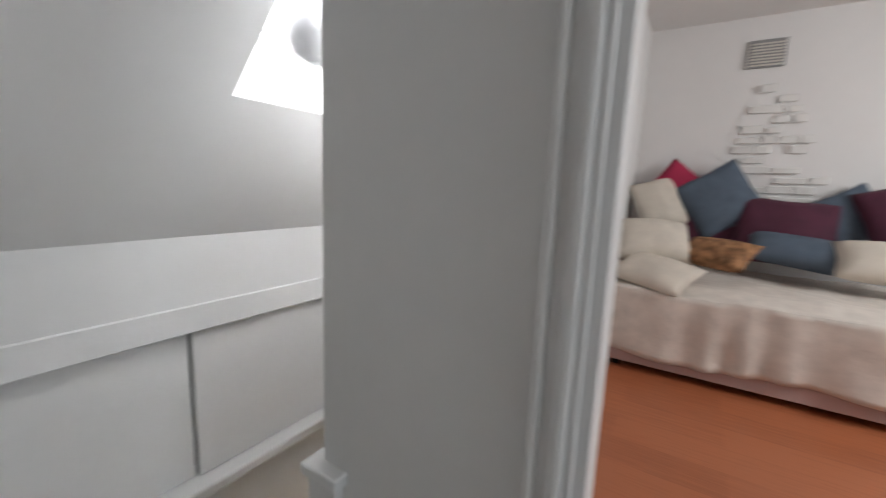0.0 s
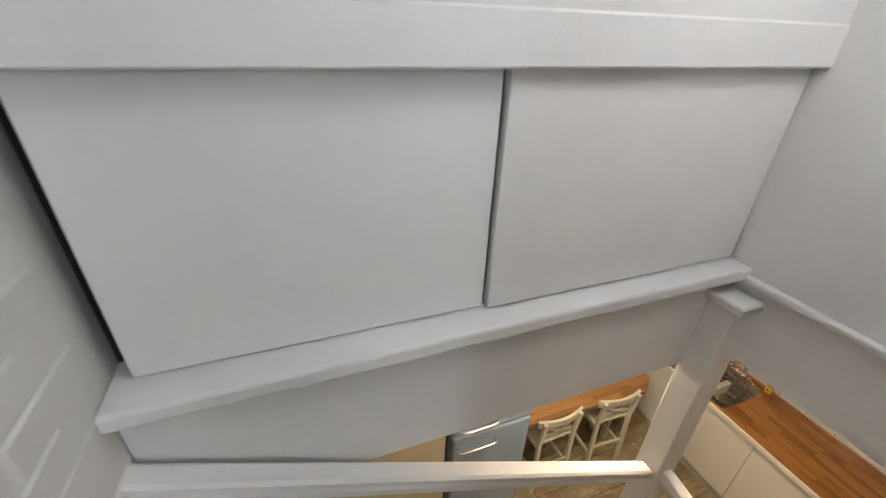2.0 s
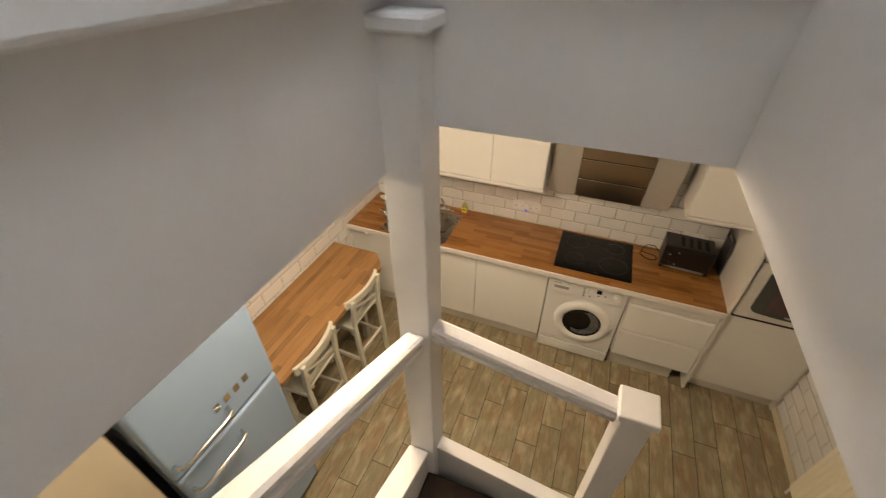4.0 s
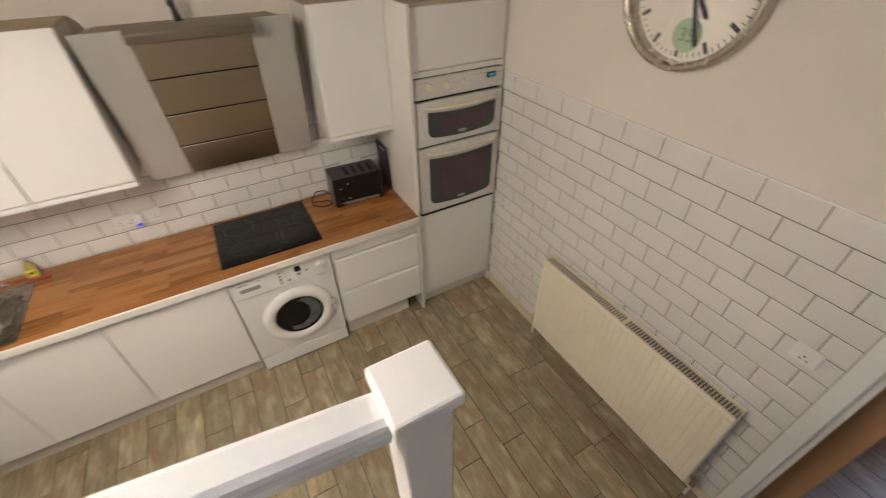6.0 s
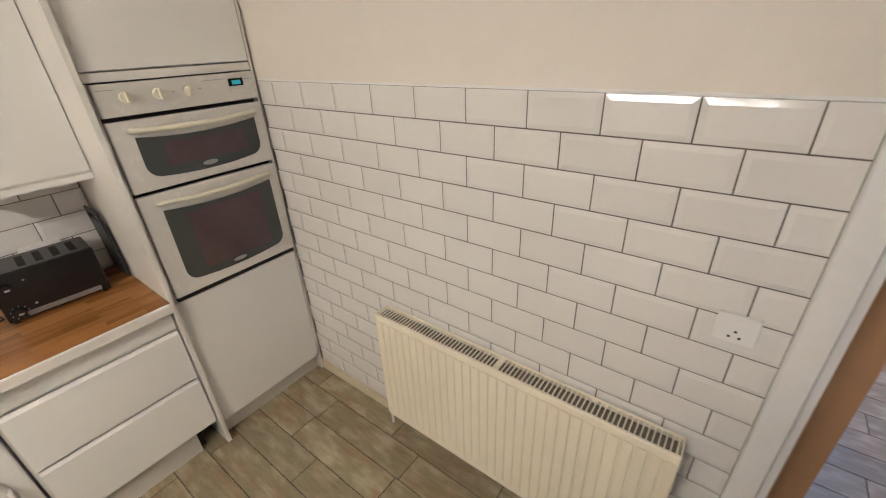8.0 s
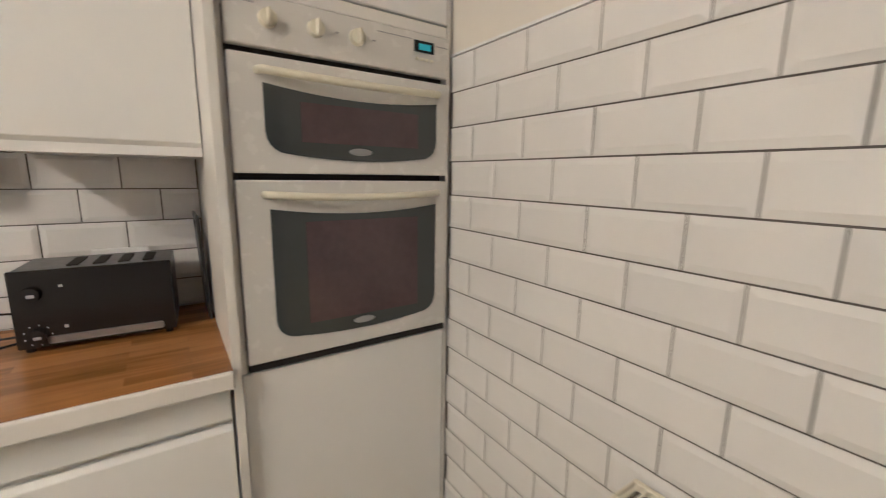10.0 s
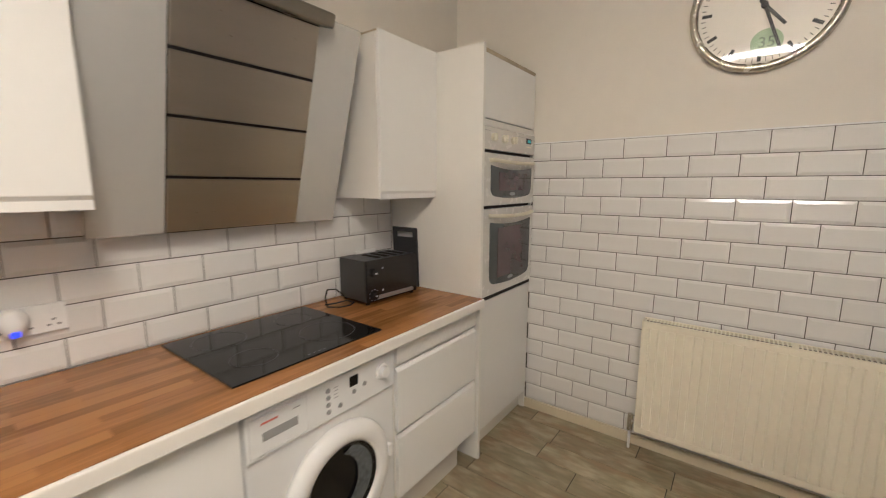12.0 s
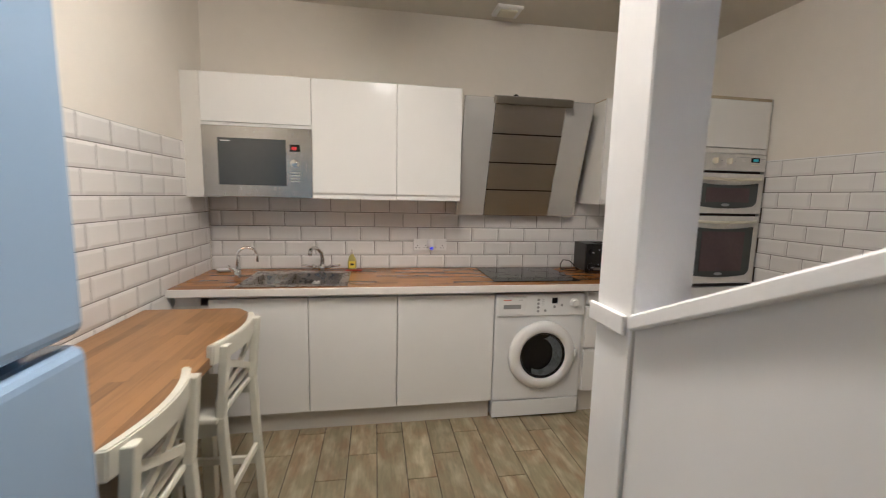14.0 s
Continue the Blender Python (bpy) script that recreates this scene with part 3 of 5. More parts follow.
# worktop with sink cut-out
SX0, SX1, SYf, SYb = -1.60, -1.02, 4.455, 4.895
W = thing("worktop", (-0.4, 4.7, WT), "oak block worktop with a white front edge, stained", "worktop")
bm = bmesh.new()
gx, gy = (XW, SX0, SX1, 1.131), (4.41, SYf, SYb, 5.03)
gv = {(i, j, k): bm.verts.new((gx[i], gy[j], z)) for i in range(4) for j in range(4) for k, z in enumerate((0.868, WT))}
cells = [(i, j) for i in range(3) for j in range(3) if (i, j) != (1, 1)]
for i, j in cells:
    for k in (0, 1):
        bm.faces.new([gv[p] for p in ((i, j, k), (i + 1, j, k), (i + 1, j + 1, k), (i, j + 1, k))])
for e in [e for e in bm.edges if len(e.link_faces) == 1 and e.verts[0].co.z > 0.9]:
    ids = [next(key for key, v in gv.items() if v == w) for w in e.verts]
    bm.faces.new((e.verts[0], e.verts[1], gv[ids[1][0], ids[1][1], 0], gv[ids[0][0], ids[0][1], 0]))
link_mesh("slab", bm, M_WOOD, W)
one_box("front_edge", M_EDGE, XW, 4.396, 0.860, 1.131, 4.412, WT - 0.001, W, "white front edging", bevel=0.004, seg=2)
# base units
for x0, x1, lab in ((-1.757, -1.226, "sink"), (-1.220, -0.708, ""), (-0.702, -0.099, "")):
    c = thing("base_cabinet", ((x0 + x1) / 2, 4.7, 0), "white handleless gloss base cabinet under an oak worktop", "cabinet", "base cabinets")
    boxes("body", M_CARCASS, [(x0, CF + 0.022, 0.14, x0 + 0.018, 5.03, 0.86), (x1 - 0.018, CF + 0.022, 0.14, x1, 5.03, 0.86), (x0, 5.0, 0.14, x1, 5.03, 0.86), (x0, CF + 0.022, 0.14, x1, 5.03, 0.158), (x0, CF + 0.03, 0.835, x1, CF + 0.05, 0.86)], c)
    one_box("door", M_CAB, x0 - 0.001, CF, 0.135, x1 + 0.001, CF + 0.02, 0.838, c, "white gloss door", bevel=0.002)
c = thing("end_cabinet", (-1.86, 4.7, 0), "narrow white filler cabinet end under the worktop", "cabinet")
boxes("body", M_CARCASS, [(XW + 0.01, CF + 0.02, 0.0, -1.762, 4.62, 0.80)], c)
one_box("bracket", M_STEELLIGHT, -1.93, CF + 0.004, 0.80, -1.80, CF + 0.02, 0.862, c, "grey metal bracket")
setting(boxes("plinth", M_PLINTH, [(XW, 4.49, 0, -0.10, 4.506, 0.132), (0.53, 4.49, 0, 1.03, 4.506, 0.16), (1.155, 4.50, 0, 1.775, 4.516, 0.11)]), "grey-white kitchen plinth")
# the plinth gap's shade is a near-black strip set behind it
one_box("plinth_gap_shade", M_DARK, 1.03, 4.52, 0.0, 1.06, 4.56, 0.16, None)
tagged(bpy.data.objects["plinth_gap_shade"], "near-black strip, shade painted into a gap in the plinth", "gap", "", "structure")
# drawers
D = thing("drawer_unit", (0.83, 4.7, 0), "white handleless drawer unit with two deep drawers", "drawers")
boxes("body", M_CARCASS, [(0.518, CF + 0.022, 0.17, 0.546, 5.03, 0.86), (1.108, CF + 0.022, 0.17, 1.126, 5.03, 0.86), (0.546, 5.0, 0.17, 1.108, 5.03, 0.86), (0.546, CF + 0.05, 0.17, 1.108, 5.0, 0.19), (0.546, CF + 0.0205, 0.17, 1.108, CF + 0.034, 0.86)], D)
one_box("top_front", M_CAB, 0.530, CF, 0.762, 1.124, CF + 0.02, 0.845, D, bevel=0.002)
for z0, z1 in ((0.468, 0.745), (0.165, 0.452)):
    bm = bmesh.new()
    prism(bm, [(CF, z0), (CF + 0.02, z0), (CF + 0.02, z1), (CF + 0.012, z1), (CF, z1 - 0.014)], "x", 0.530, 1.124, 0.0015)
    link_mesh("drawer_front", bm, M_CAB, D, "white gloss drawer front")
# tall oven housing
TX0, TX1, TF = 1.131, 1.783, 4.455
H = thing("oven_housing", (1.46, 4.75, 0), "tall white oven housing cabinet beside a tiled wall", "cabinet")
one_box("side_panel", M_CARCASS, TX0, 4.425, 0, TX0 + 0.02, 5.03, 2.13, H)
one_box("side_panel", M_CARCASS, TX1 - 0.012, TF + 0.004, 0, TX1, 5.03, 2.13, H)
one_box("back", M_CARCASS, TX0 + 0.02, 5.01, 0.1, TX1 - 0.012, 5.03, 2.10, H)
for z in (0.1, 0.86, 1.768):
    one_box("shelf", M_CARCASS, TX0 + 0.02, TF + 0.022, z, TX1 - 0.012, 5.01, z + 0.018, H)
one_box("top", M_CABTOP, TX0 + 0.02, TF, 2.112, TX1 - 0.012, 5.03, 2.129, H, "dusty cabinet top")
one_box("lower_door", M_CAB, 1.155, TF, 0.118, 1.768, TF + 0.02, 0.862, H, "white gloss door", bevel=0.003)
one_box("upper_door", M_CAB, 1.155, TF, 1.805, 1.768, TF + 0.02, 2.111, H, "white gloss door", bevel=0.003)
boxes("stile", M_CARCASS, [(1.1512, TF + 0.002, 0.864, 1.1675, TF + 0.02, 1.766)], H)
one_box("rail", M_CARCASS, 1.155, TF + 0.004, 1.770, 1.768, TF + 0.018, 1.800, H)
# double oven
O = thing("double_oven", (1.47, 4.6, 0.9), "white built-in double electric oven with dark glass doors", "oven")
OX0, OX1 = 1.170, 1.766
one_box("casing", M_DARK, OX0 + 0.01, TF + 0.012, 0.882, OX1 - 0.01, 4.95, 1.762, O)
one_box("vent_strip", M_DARK, OX0 + 0.002, TF - 0.008, 0.868, OX1 - 0.002, TF + 0.0115, 0.885, O, "black vent gap under the doors")
one_box("control_panel", M_OVENWHITE, OX0, TF - 0.012, 1.652, OX1, TF + 0.012, 1.764, O, bevel=0.003)
for kx in (1.262, 1.372, 1.478):
    bm = bmesh.new()
    lathe(bm, [(0.0, 0.0), (0.021, 0.0), (0.019, 0.014), (0.0, 0.016)], rot_to((kx, TF - 0.012, 1.715), (0, -1, 0)), 20)
    box(bm, kx - 0.004, TF - 0.040, 1.697, kx + 0.004, TF - 0.026, 1.733, 0.002)
    link_mesh("knob", bm, M_IVORY, O, "ivory control knob", smooth=False)
one_box("display", M_BLACKGLASS, 1.648, TF - 0.015, 1.712, 1.712, TF - 0.012, 1.742, O)
one_box("digits", emitter("clock_digits", (0.06, 0.45, 0.50), 0.12), 1.662, TF - 0.017, 1.718, 1.700, TF - 0.015, 1.734, O, "glowing turquoise digits")
for i in range(4):
    one_box("button", M_IVORY, 1.652 + 0.016 * i, TF - 0.016, 1.690, 1.661 + 0.016 * i, TF - 0.012, 1.697, O)
for r in [(1.178, TF - 0.0135, 1.742, 1.235, TF - 0.012, 1.744), (1.535, TF - 0.0135, 1.742, 1.640, TF - 0.012, 1.744), (1.72, TF - 0.0135, 1.735, 1.762, TF - 0.012, 1.737), (1.420, TF - 0.0135, 1.715, 1.430, TF - 0.012, 1.718), (1.520, TF - 0.0135, 1.715, 1.530, TF - 0.012, 1.718)]:
    one_box("panel_mark", M_GREYPLASTIC, *r, O)


def arc_outline(x0, x1, z0, z1, sag_top, sag_bot, r, n=10):
    """A dark glass outline: top edge sagging, bottom corners round, bottom edge bowed down."""
    pts = [(x0 + (x1 - x0) * i / n, z1 - sag_top * (1 - (2 * i / n - 1) ** 2)) for i in range(n + 1)]
    for i in range(6):
        a = -math.pi / 2 * i / 5
        pts.append((x1 - r + r * math.cos(a), z0 + r + r * math.sin(a)))
    pts += [(x1 - r - (x1 - x0 - 2 * r) * i / n, z0 - sag_bot * (1 - (2 * i / n - 1) ** 2)) for i in range(1, n)]
    for i in range(6):
        a = -math.pi / 2 - math.pi / 2 * i / 5
        pts.append((x0 + r + r * math.cos(a), z0 + r + r * math.sin(a)))
    return pts


for z0, z1, gz0, gz1 in ((1.368, 1.636, 1.415, 1.575), (0.888, 1.352, 0.945, 1.282)):
    d = one_box("oven_door", M_OVENWHITE, OX0, TF - 0.014, z0, OX1, TF + 0.012, z1, O, "white enamelled oven door", bevel=0.004, seg=2)
    bm = bmesh.new()
    prism(bm, arc_outline(OX0 + 0.072, OX1 - 0.045, gz0, gz1, 0.018, 0.012, 0.05), "y", TF - 0.0175, TF - 0.014)
    link_mesh("glass", bm, M_OVENGREY, d, "dark grey glass")
    one_box("window", M_OVENPURPLE, OX0 + 0.155, TF - 0.020, gz0 + 0.03, OX1 - 0.11, TF - 0.0175, gz1 - 0.035, d, "tinted oven window")
    bm = bmesh.new()
    lathe(bm, [(0, 0), (0.022, 0), (0.020, 0.002), (0, 0.002)], rot_to((1.48, TF - 0.0175, gz0 + 0.012), (0, -1, 0)) @ Matrix.Diagonal((1.5, 0.45, 1, 1)), 20)
    link_mesh("badge", bm, M_GREYPLASTIC, d)
    bm = bmesh.new()
    hz = z1 - 0.035
    tube(bm, [(OX0 + 0.062, TF - 0.012, hz)] + [(OX0 + 0.07 + (0.48 * i / 12), TF - 0.030 - 0.018 * (1 - (i / 6 - 1) ** 2), hz - 0.008 * (1 - (i / 6 - 1) ** 2)) for i in range(13)] + [(OX1 - 0.04, TF - 0.012, hz)], 0.010, 10)
    link_mesh("handle", bm, M_IVORY, d, "ivory bowed handle", smooth=True)

# washing machine
WX0, WX1, WF, WZ = -0.090, 0.510, 4.445, 0.838
A = thing("washing_machine", (0.21, 4.7, 0), "white front-loading washing machine, dark laundry in the drum", "washing machine")
bm = bmesh.new()
lathe_m = rot_to((0.235, WF - 0.001, 0.43), (0, -1, 0))
box(bm, WX0, WF, 0.125, WX1, 5.0, WZ, 0.008, 2)
link_mesh("body", bm, M_APPL, A)
one_box("kick_panel", M_APPL, WX0 + 0.002, WF - 0.002, 0.012, WX1 - 0.002, 4.98, 0.122, A, bevel=0.006, seg=2)
one_box("control_panel", M_APPL, WX0 + 0.001, WF - 0.010, 0.692, WX1 - 0.001, WF + 0.004, WZ - 0.001, A, bevel=0.005, seg=2)
one_box("detergent_drawer", M_APPL, WX0 + 0.012, WF - 0.0135, 0.704, WX0 + 0.200, WF - 0.0095, 0.823, A, bevel=0.003)
# flat grey plate painted as the shade in the drawer's hand recess
one_box("recess_shade", M_GREYPLASTIC, WX0 + 0.050, WF - 0.0148, 0.744, WX0 + 0.165, WF - 0.0134, 0.772, A, bevel=0.0008)
bm = bmesh.new()
lathe(bm, [(0, 0), (0.030, 0), (0.029, 0.008), (0.022, 0.010), (0.020, 0.026), (0, 0.027)], rot_to((0.437, WF - 0.010, 0.778), (0, -1, 0)), 24)
link_mesh("dial", bm, M_PLASTICWHITE, A, "white programme dial", smooth=False)
one_box("display", M_BLACKGLASS, 0.283, WF - 0.0125, 0.775, 0.320, WF - 0.0098, 0.812, A)
for bx, bz in ((0.192, 0.800), (0.192, 0.775), (0.192, 0.750), (0.192, 0.725), (0.240, 0.728), (0.302, 0.752), (0.352, 0.762)):
    bm = bmesh.new()
    lathe(bm, [(0, 0), (0.009, 0), (0.008, 0.003), (0, 0.0035)], rot_to((bx, WF - 0.010, bz), (0, -1, 0)), 12)
    link_mesh("button", bm, M_GREYPLASTIC, A)
M_REDMARK = shader("faded_red_print", (0.55, 0.16, 0.12), 0.5)
boxes("brand_mark", M_REDMARK, [(WX0 + 0.048, WF - 0.0143, 0.797, WX0 + 0.100, WF - 0.0134, 0.803)], A)
for r in [(WX0 + 0.150, WF - 0.0143, 0.800, WX0 + 0.175, WF - 0.0134, 0.803)] + [(0.215, WF - 0.0108, 0.800 - 0.012 * i, 0.232, WF - 0.0098, 0.802 - 0.012 * i) for i in range(4)]:
    one_box("print", M_GREYPLASTIC, *r, A)
dr = new("door")
dr.parent = A
bm = bmesh.new()
lathe(bm, [(0.150, 0.010), (0.156, 0.028), (0.168, 0.036), (0.190, 0.038), (0.212, 0.030), (0.225, 0.014), (0.228, 0.0), (0.150, 0.0)], lathe_m, 48, closed=True)
link_mesh("rim", bm, M_PLASTICWHITE, dr, "white door ring", smooth=True)
bm = bmesh.new()
lathe(bm, [(0.153, 0.020), (0.125, 0.011), (0.088, 0.006), (0.0, 0.004)], lathe_m, 48)
link_mesh("glass_bowl", bm, M_BLACKGLASS, dr, "dark bowl glass with laundry behind", smooth=True)
bm = bmesh.new()
lathe(bm, [(0.156, 0.024), (0.151, 0.018), (0.145, 0.016), (0.143, 0.018)], lathe_m, 48)
link_mesh("seal", bm, M_DRUM, dr, "grey metal ring", smooth=True)
bm = bmesh.new()
pts = []
for i in range(13):
    a = radians(-120 + 190 * i / 12)
    pts.append((0.235 + 0.138 * math.cos(a), 0.43 + 0.138 * math.sin(a)))
for i in range(13):
    a = radians(70 - 190 * i / 12)
    pts.append((0.235 - 0.025 + 0.095 * math.cos(a), 0.43 + 0.012 + 0.108 * math.sin(a)))
prism(bm, pts, "y", WF - 0.0165, WF - 0.0150)
link_mesh("drum_view", bm, shader("drum_behind_glass", (0.10, 0.11, 0.115), 0.25, vary=0.5, scale=25), dr, "grey drum seen through the glass")
for o in dr.children:
    o.matrix_parent_inverse = Matrix()
dr.matrix_parent_inverse = A.matrix_world.inverted()
one_box("latch", M_PLASTICWHITE, 0.445, WF - 0.040, 0.425, 0.462, WF - 0.006, 0.475, A, bevel=0.004)
for x in (WX0 + 0.03, WX1 - 0.07):
    one_box("foot", M_BLACK, x, WF + 0.03, 0, x + 0.04, WF + 0.07, 0.014, A)

# hob
G = thing("ceramic_hob", (0.21, 4.75, WT), "black ceramic glass hob set in an oak worktop", "hob")
one_box("glass", M_BLACKGLASS, -0.084, 4.492, WT, 0.502, 5.003, WT + 0.006, G, bevel=0.002)
for cx, cy, r in ((0.06, 4.88, 0.09), (0.36, 4.88, 0.075), (0.06, 4.64, 0.075), (0.36, 4.65, 0.105)):
    bm = bmesh.new()
    lathe(bm, [(r, 0), (r, 0.0006), (r - 0.002, 0.0006), (r - 0.002, 0)], pose(cx, cy, WT + 0.0061), 40, closed=True)
    link_mesh("zone_ring", bm, shader("hob_print", (0.05, 0.05, 0.055), 0.3), G)
boxes("touch_mark", M_GREYPLASTIC, [(0.18 + 0.02 * i, 4.512, WT + 0.0061, 0.188 + 0.02 * i, 4.516, WT + 0.0066) for i in range(4)], G)

# sink and taps
S = thing("sink", ((SX0 + SX1) / 2, 4.67, WT), "stainless steel one and a half bowl sink, damp", "sink")
bm = bmesh.new()
z = WT + 0.004
bowls = ((SX0 + 0.035, SX0 + 0.205, 4.50, 4.80, 0.10), (SX0 + 0.235, SX1 - 0.03, 4.485, 4.83, 0.15))
xs = [SX0 - 0.02, bowls[0][0], bowls[0][1], bowls[1][0], bowls[1][1], SX1 + 0.02]
box(bm, xs[0], SYf - 0.02, z - 0.003, xs[1], SYb + 0.02, z)
box(bm, xs[2], SYf - 0.02, z - 0.003, xs[3], SYb + 0.02, z)
box(bm, xs[4], SYf - 0.02, z - 0.003, xs[5], SYb + 0.02, z)
for x0, x1, y0, y1, _ in bowls:
    box(bm, x0, SYf - 0.02, z - 0.003, x1, y0, z)
    box(bm, x0, y1, z - 0.003, x1, SYb + 0.02, z)
link_mesh("rim", bm, M_SINKSTEEL, S)
for x0, x1, y0, y1, dep in bowls:
    bm = bmesh.new()
    i = 0.018
    top = [bm.verts.new(p) for p in ((x0, y0, z), (x1, y0, z), (x1, y1, z), (x0, y1, z))]
    bot = [bm.verts.new(p) for p in ((x0 + i, y0 + i, z - dep), (x1 - i, y0 + i, z - dep), (x1 - i, y1 - i, z - dep), (x0 + i, y1 - i, z - dep))]
    for k in range(4):
        bm.faces.new((top[k], top[(k + 1) % 4], bot[(k + 1) % 4], bot[k]))
    bm.faces.new(bot)
    es = [e for e in bm.edges if not (e.verts[0] in top and e.verts[1] in top)]
    bmesh.ops.bevel(bm, geom=es, offset=0.025, segments=4, affect="EDGES", profile=0.5)
    link_mesh("bowl", bm, M_SINKSTEEL, S, "steel bowl", smooth=True)
    bm = bmesh.new()
    lathe(bm, [(0.0, 0.003), (0.028, 0.003), (0.034, 0.0)], pose((x0 + x1) / 2, (y0 + y1) / 2, z - dep + 0.001), 24)
    link_mesh("drain", bm, M_CHROME, S)
TP = thing("mixer_tap", (-1.20, 4.93, WT), "chrome mixer tap with two cross-bar handles", "tap")
bm = bmesh.new()
rod(bm, (-1.20, 4.93, WT), (-1.20, 4.93, WT + 0.05), 0.024, 16, 0.020)
tube(bm, [(-1.20, 4.93, WT + 0.045), (-1.20, 4.93, WT + 0.09), (-1.205, 4.915, WT + 0.135), (-1.225, 4.88, WT + 0.165), (-1.245, 4.83, WT + 0.175), (-1.255, 4.78, WT + 0.165), (-1.257, 4.765, WT + 0.135)], 0.013, 12)
link_mesh("spout", bm, M_CHROME, TP, smooth=True)
for s in (-1, 1):
    bm = bmesh.new()
    tube(bm, [(-1.20, 4.93, WT + 0.025), (-1.20 + s * 0.055, 4.925, WT + 0.03), (-1.20 + s * 0.06, 4.92, WT + 0.045)], 0.013, 10)
    tube(bm, [(-1.20 + s * 0.055, 4.925, WT + 0.035), (-1.20 + s * 0.12, 4.88, WT + 0.050)], 0.007, 8)
    link_mesh("handle", bm, M_CHROME, TP, smooth=True)
TP = thing("filter_tap", (-1.655, 4.62, WT), "slim curved chrome filter tap with a side lever", "tap")
bm = bmesh.new()
rod(bm, (-1.655, 4.62, WT), (-1.655, 4.62, WT + 0.075), 0.017, 14)
tube(bm, [(-1.655, 4.62, WT + 0.07)] + [(-1.655 + 0.055 * (1 - math.cos(a)), 4.62 + 0.01 * (1 - math.cos(a)), WT + 0.15 + 0.055 * math.sin(a)) for a in [math.pi * k / 10 for k in range(11)]] + [(-1.545, 4.64, WT + 0.115)], 0.007, 10)
link_mesh("spout", bm, M_CHROME, TP, smooth=True)
bm = bmesh.new()
tube(bm, [(-1.655, 4.62, WT + 0.055), (-1.69, 4.61, WT + 0.075), (-1.70, 4.605, WT + 0.095)], 0.008, 8)
link_mesh("lever", bm, M_CHROME, TP, smooth=True)
# washing up bottle, cloth, soap dish
BT = thing("detergent_bottle", (-1.0, 4.97, WT), "clear yellow washing-up liquid bottle with a yellow label", "bottle")
bm = bmesh.new()
lathe(bm, [(0, 0), (0.026, 0), (0.030, 0.012), (0.030, 0.06), (0.024, 0.085), (0.012, 0.105), (0.011, 0.115), (0, 0.115)], pose(-1.0, 4.97, WT + 0.001) @ Matrix.Diagonal((1, 0.65, 1, 1)), 20)
link_mesh("body", bm, shader("yellow_liquid_plastic", (0.42, 0.38, 0.12), 0.2), BT, smooth=True)
bm = bmesh.new()
lathe(bm, [(0, 0.115), (0.012, 0.115), (0.011, 0.128), (0.005, 0.132), (0.004, 0.146), (0, 0.147)], pose(-1.0, 4.97, WT), 14)
link_mesh("cap", bm, shader("pale_cap", (0.5, 0.45, 0.38), 0.4), BT)
one_box("label", shader("yellow_label", (0.75, 0.60, 0.05), 0.5), -1.022, 4.9485, WT + 0.018, -0.978, 4.9505, WT + 0.065, BT, "yellow label")
one_box("print", M_INK, -1.012, 4.9475, WT + 0.036, -0.988, 4.9485, WT + 0.050, BT)
C = thing("red_cloth", (-1.0, 4.93, WT), "folded red cloth on the worktop", "cloth")
one_box("fabric", shader("red_fabric", (0.35, 0.04, 0.03), 0.9, vary=0.2, scale=20), -1.045, 4.925, WT + 0.0005, -0.93, 4.945, WT + 0.008, C, bevel=0.003)
SD = thing("soap_dish", (-1.83, 4.93, WT), "small white oval dish on the worktop", "dish")
bm = bmesh.new()
lathe(bm, [(0, 0.0), (0.030, 0.0), (0.045, 0.012), (0.048, 0.020), (0.042, 0.018), (0.028, 0.007), (0, 0.006)], pose(-1.83, 4.93, WT + 0.001) @ Matrix.Diagonal((1.15, 0.75, 1, 1)), 28)
link_mesh("bowl", bm, M_PLASTICWHITE, SD, smooth=True)

# wall units
UF, UB, UT = 4.70, 1.412, 2.130


def wall_unit(x0, x1, doors, z0=UB, label="white handleless gloss wall cabinet"):
    c = thing("wall_cabinet", ((x0 + x1) / 2, 4.87, z0), label, "cabinet", "wall cabinets")
    one_box("body", M_CARCASS, x0, UF + 0.021, z0, x1, 5.03, UT - 0.008, c)
    one_box("top", M_CABTOP, x0, UF + 0.012, UT - 0.008, x1, 5.03, UT, c, "dusty cabinet top")
    one_box("light_rail", M_CAB, x0, UF + 0.008, z0 - 0.002, x1, UF + 0.022, z0 + 0.022, c)
    for a, b in doors:
        bm = bmesh.new()
        prism(bm, [(UF, z0 + 0.034), (UF + 0.012, z0 + 0.020), (UF + 0.02, z0 + 0.020), (UF + 0.02, UT), (UF, UT)], "x", a + 0.0015, b - 0.0015, 0.0015)
        link_mesh("door", bm, M_CAB, c, "white gloss door")
    return c


wall_unit(-1.222, -0.704, [(-1.222, -0.704)])
wall_unit(-0.702, -0.283, [(-0.702, -0.283)])
wall_unit(0.722, 1.129, [(0.722, 1.129)])
c = thing("microwave_cabinet", (-1.54, 4.87, UB), "white wall cabinet housing a built-in microwave", "cabinet")
boxes("body", M_CARCASS, [(-1.850, UF + 0.021, 1.835, -1.224, 5.03, UT - 0.008), (-1.872, 4.70, 1.405, -1.850, 5.03, UT)], c)
one_box("top", M_CABTOP, -1.850, UF + 0.012, UT - 0.008, -1.224, 5.03, UT, c, "dusty cabinet top")
one_box("filler", M_CARCASS, XW + 0.001, 4.715, 1.405, -1.873, 5.03, UT, c)
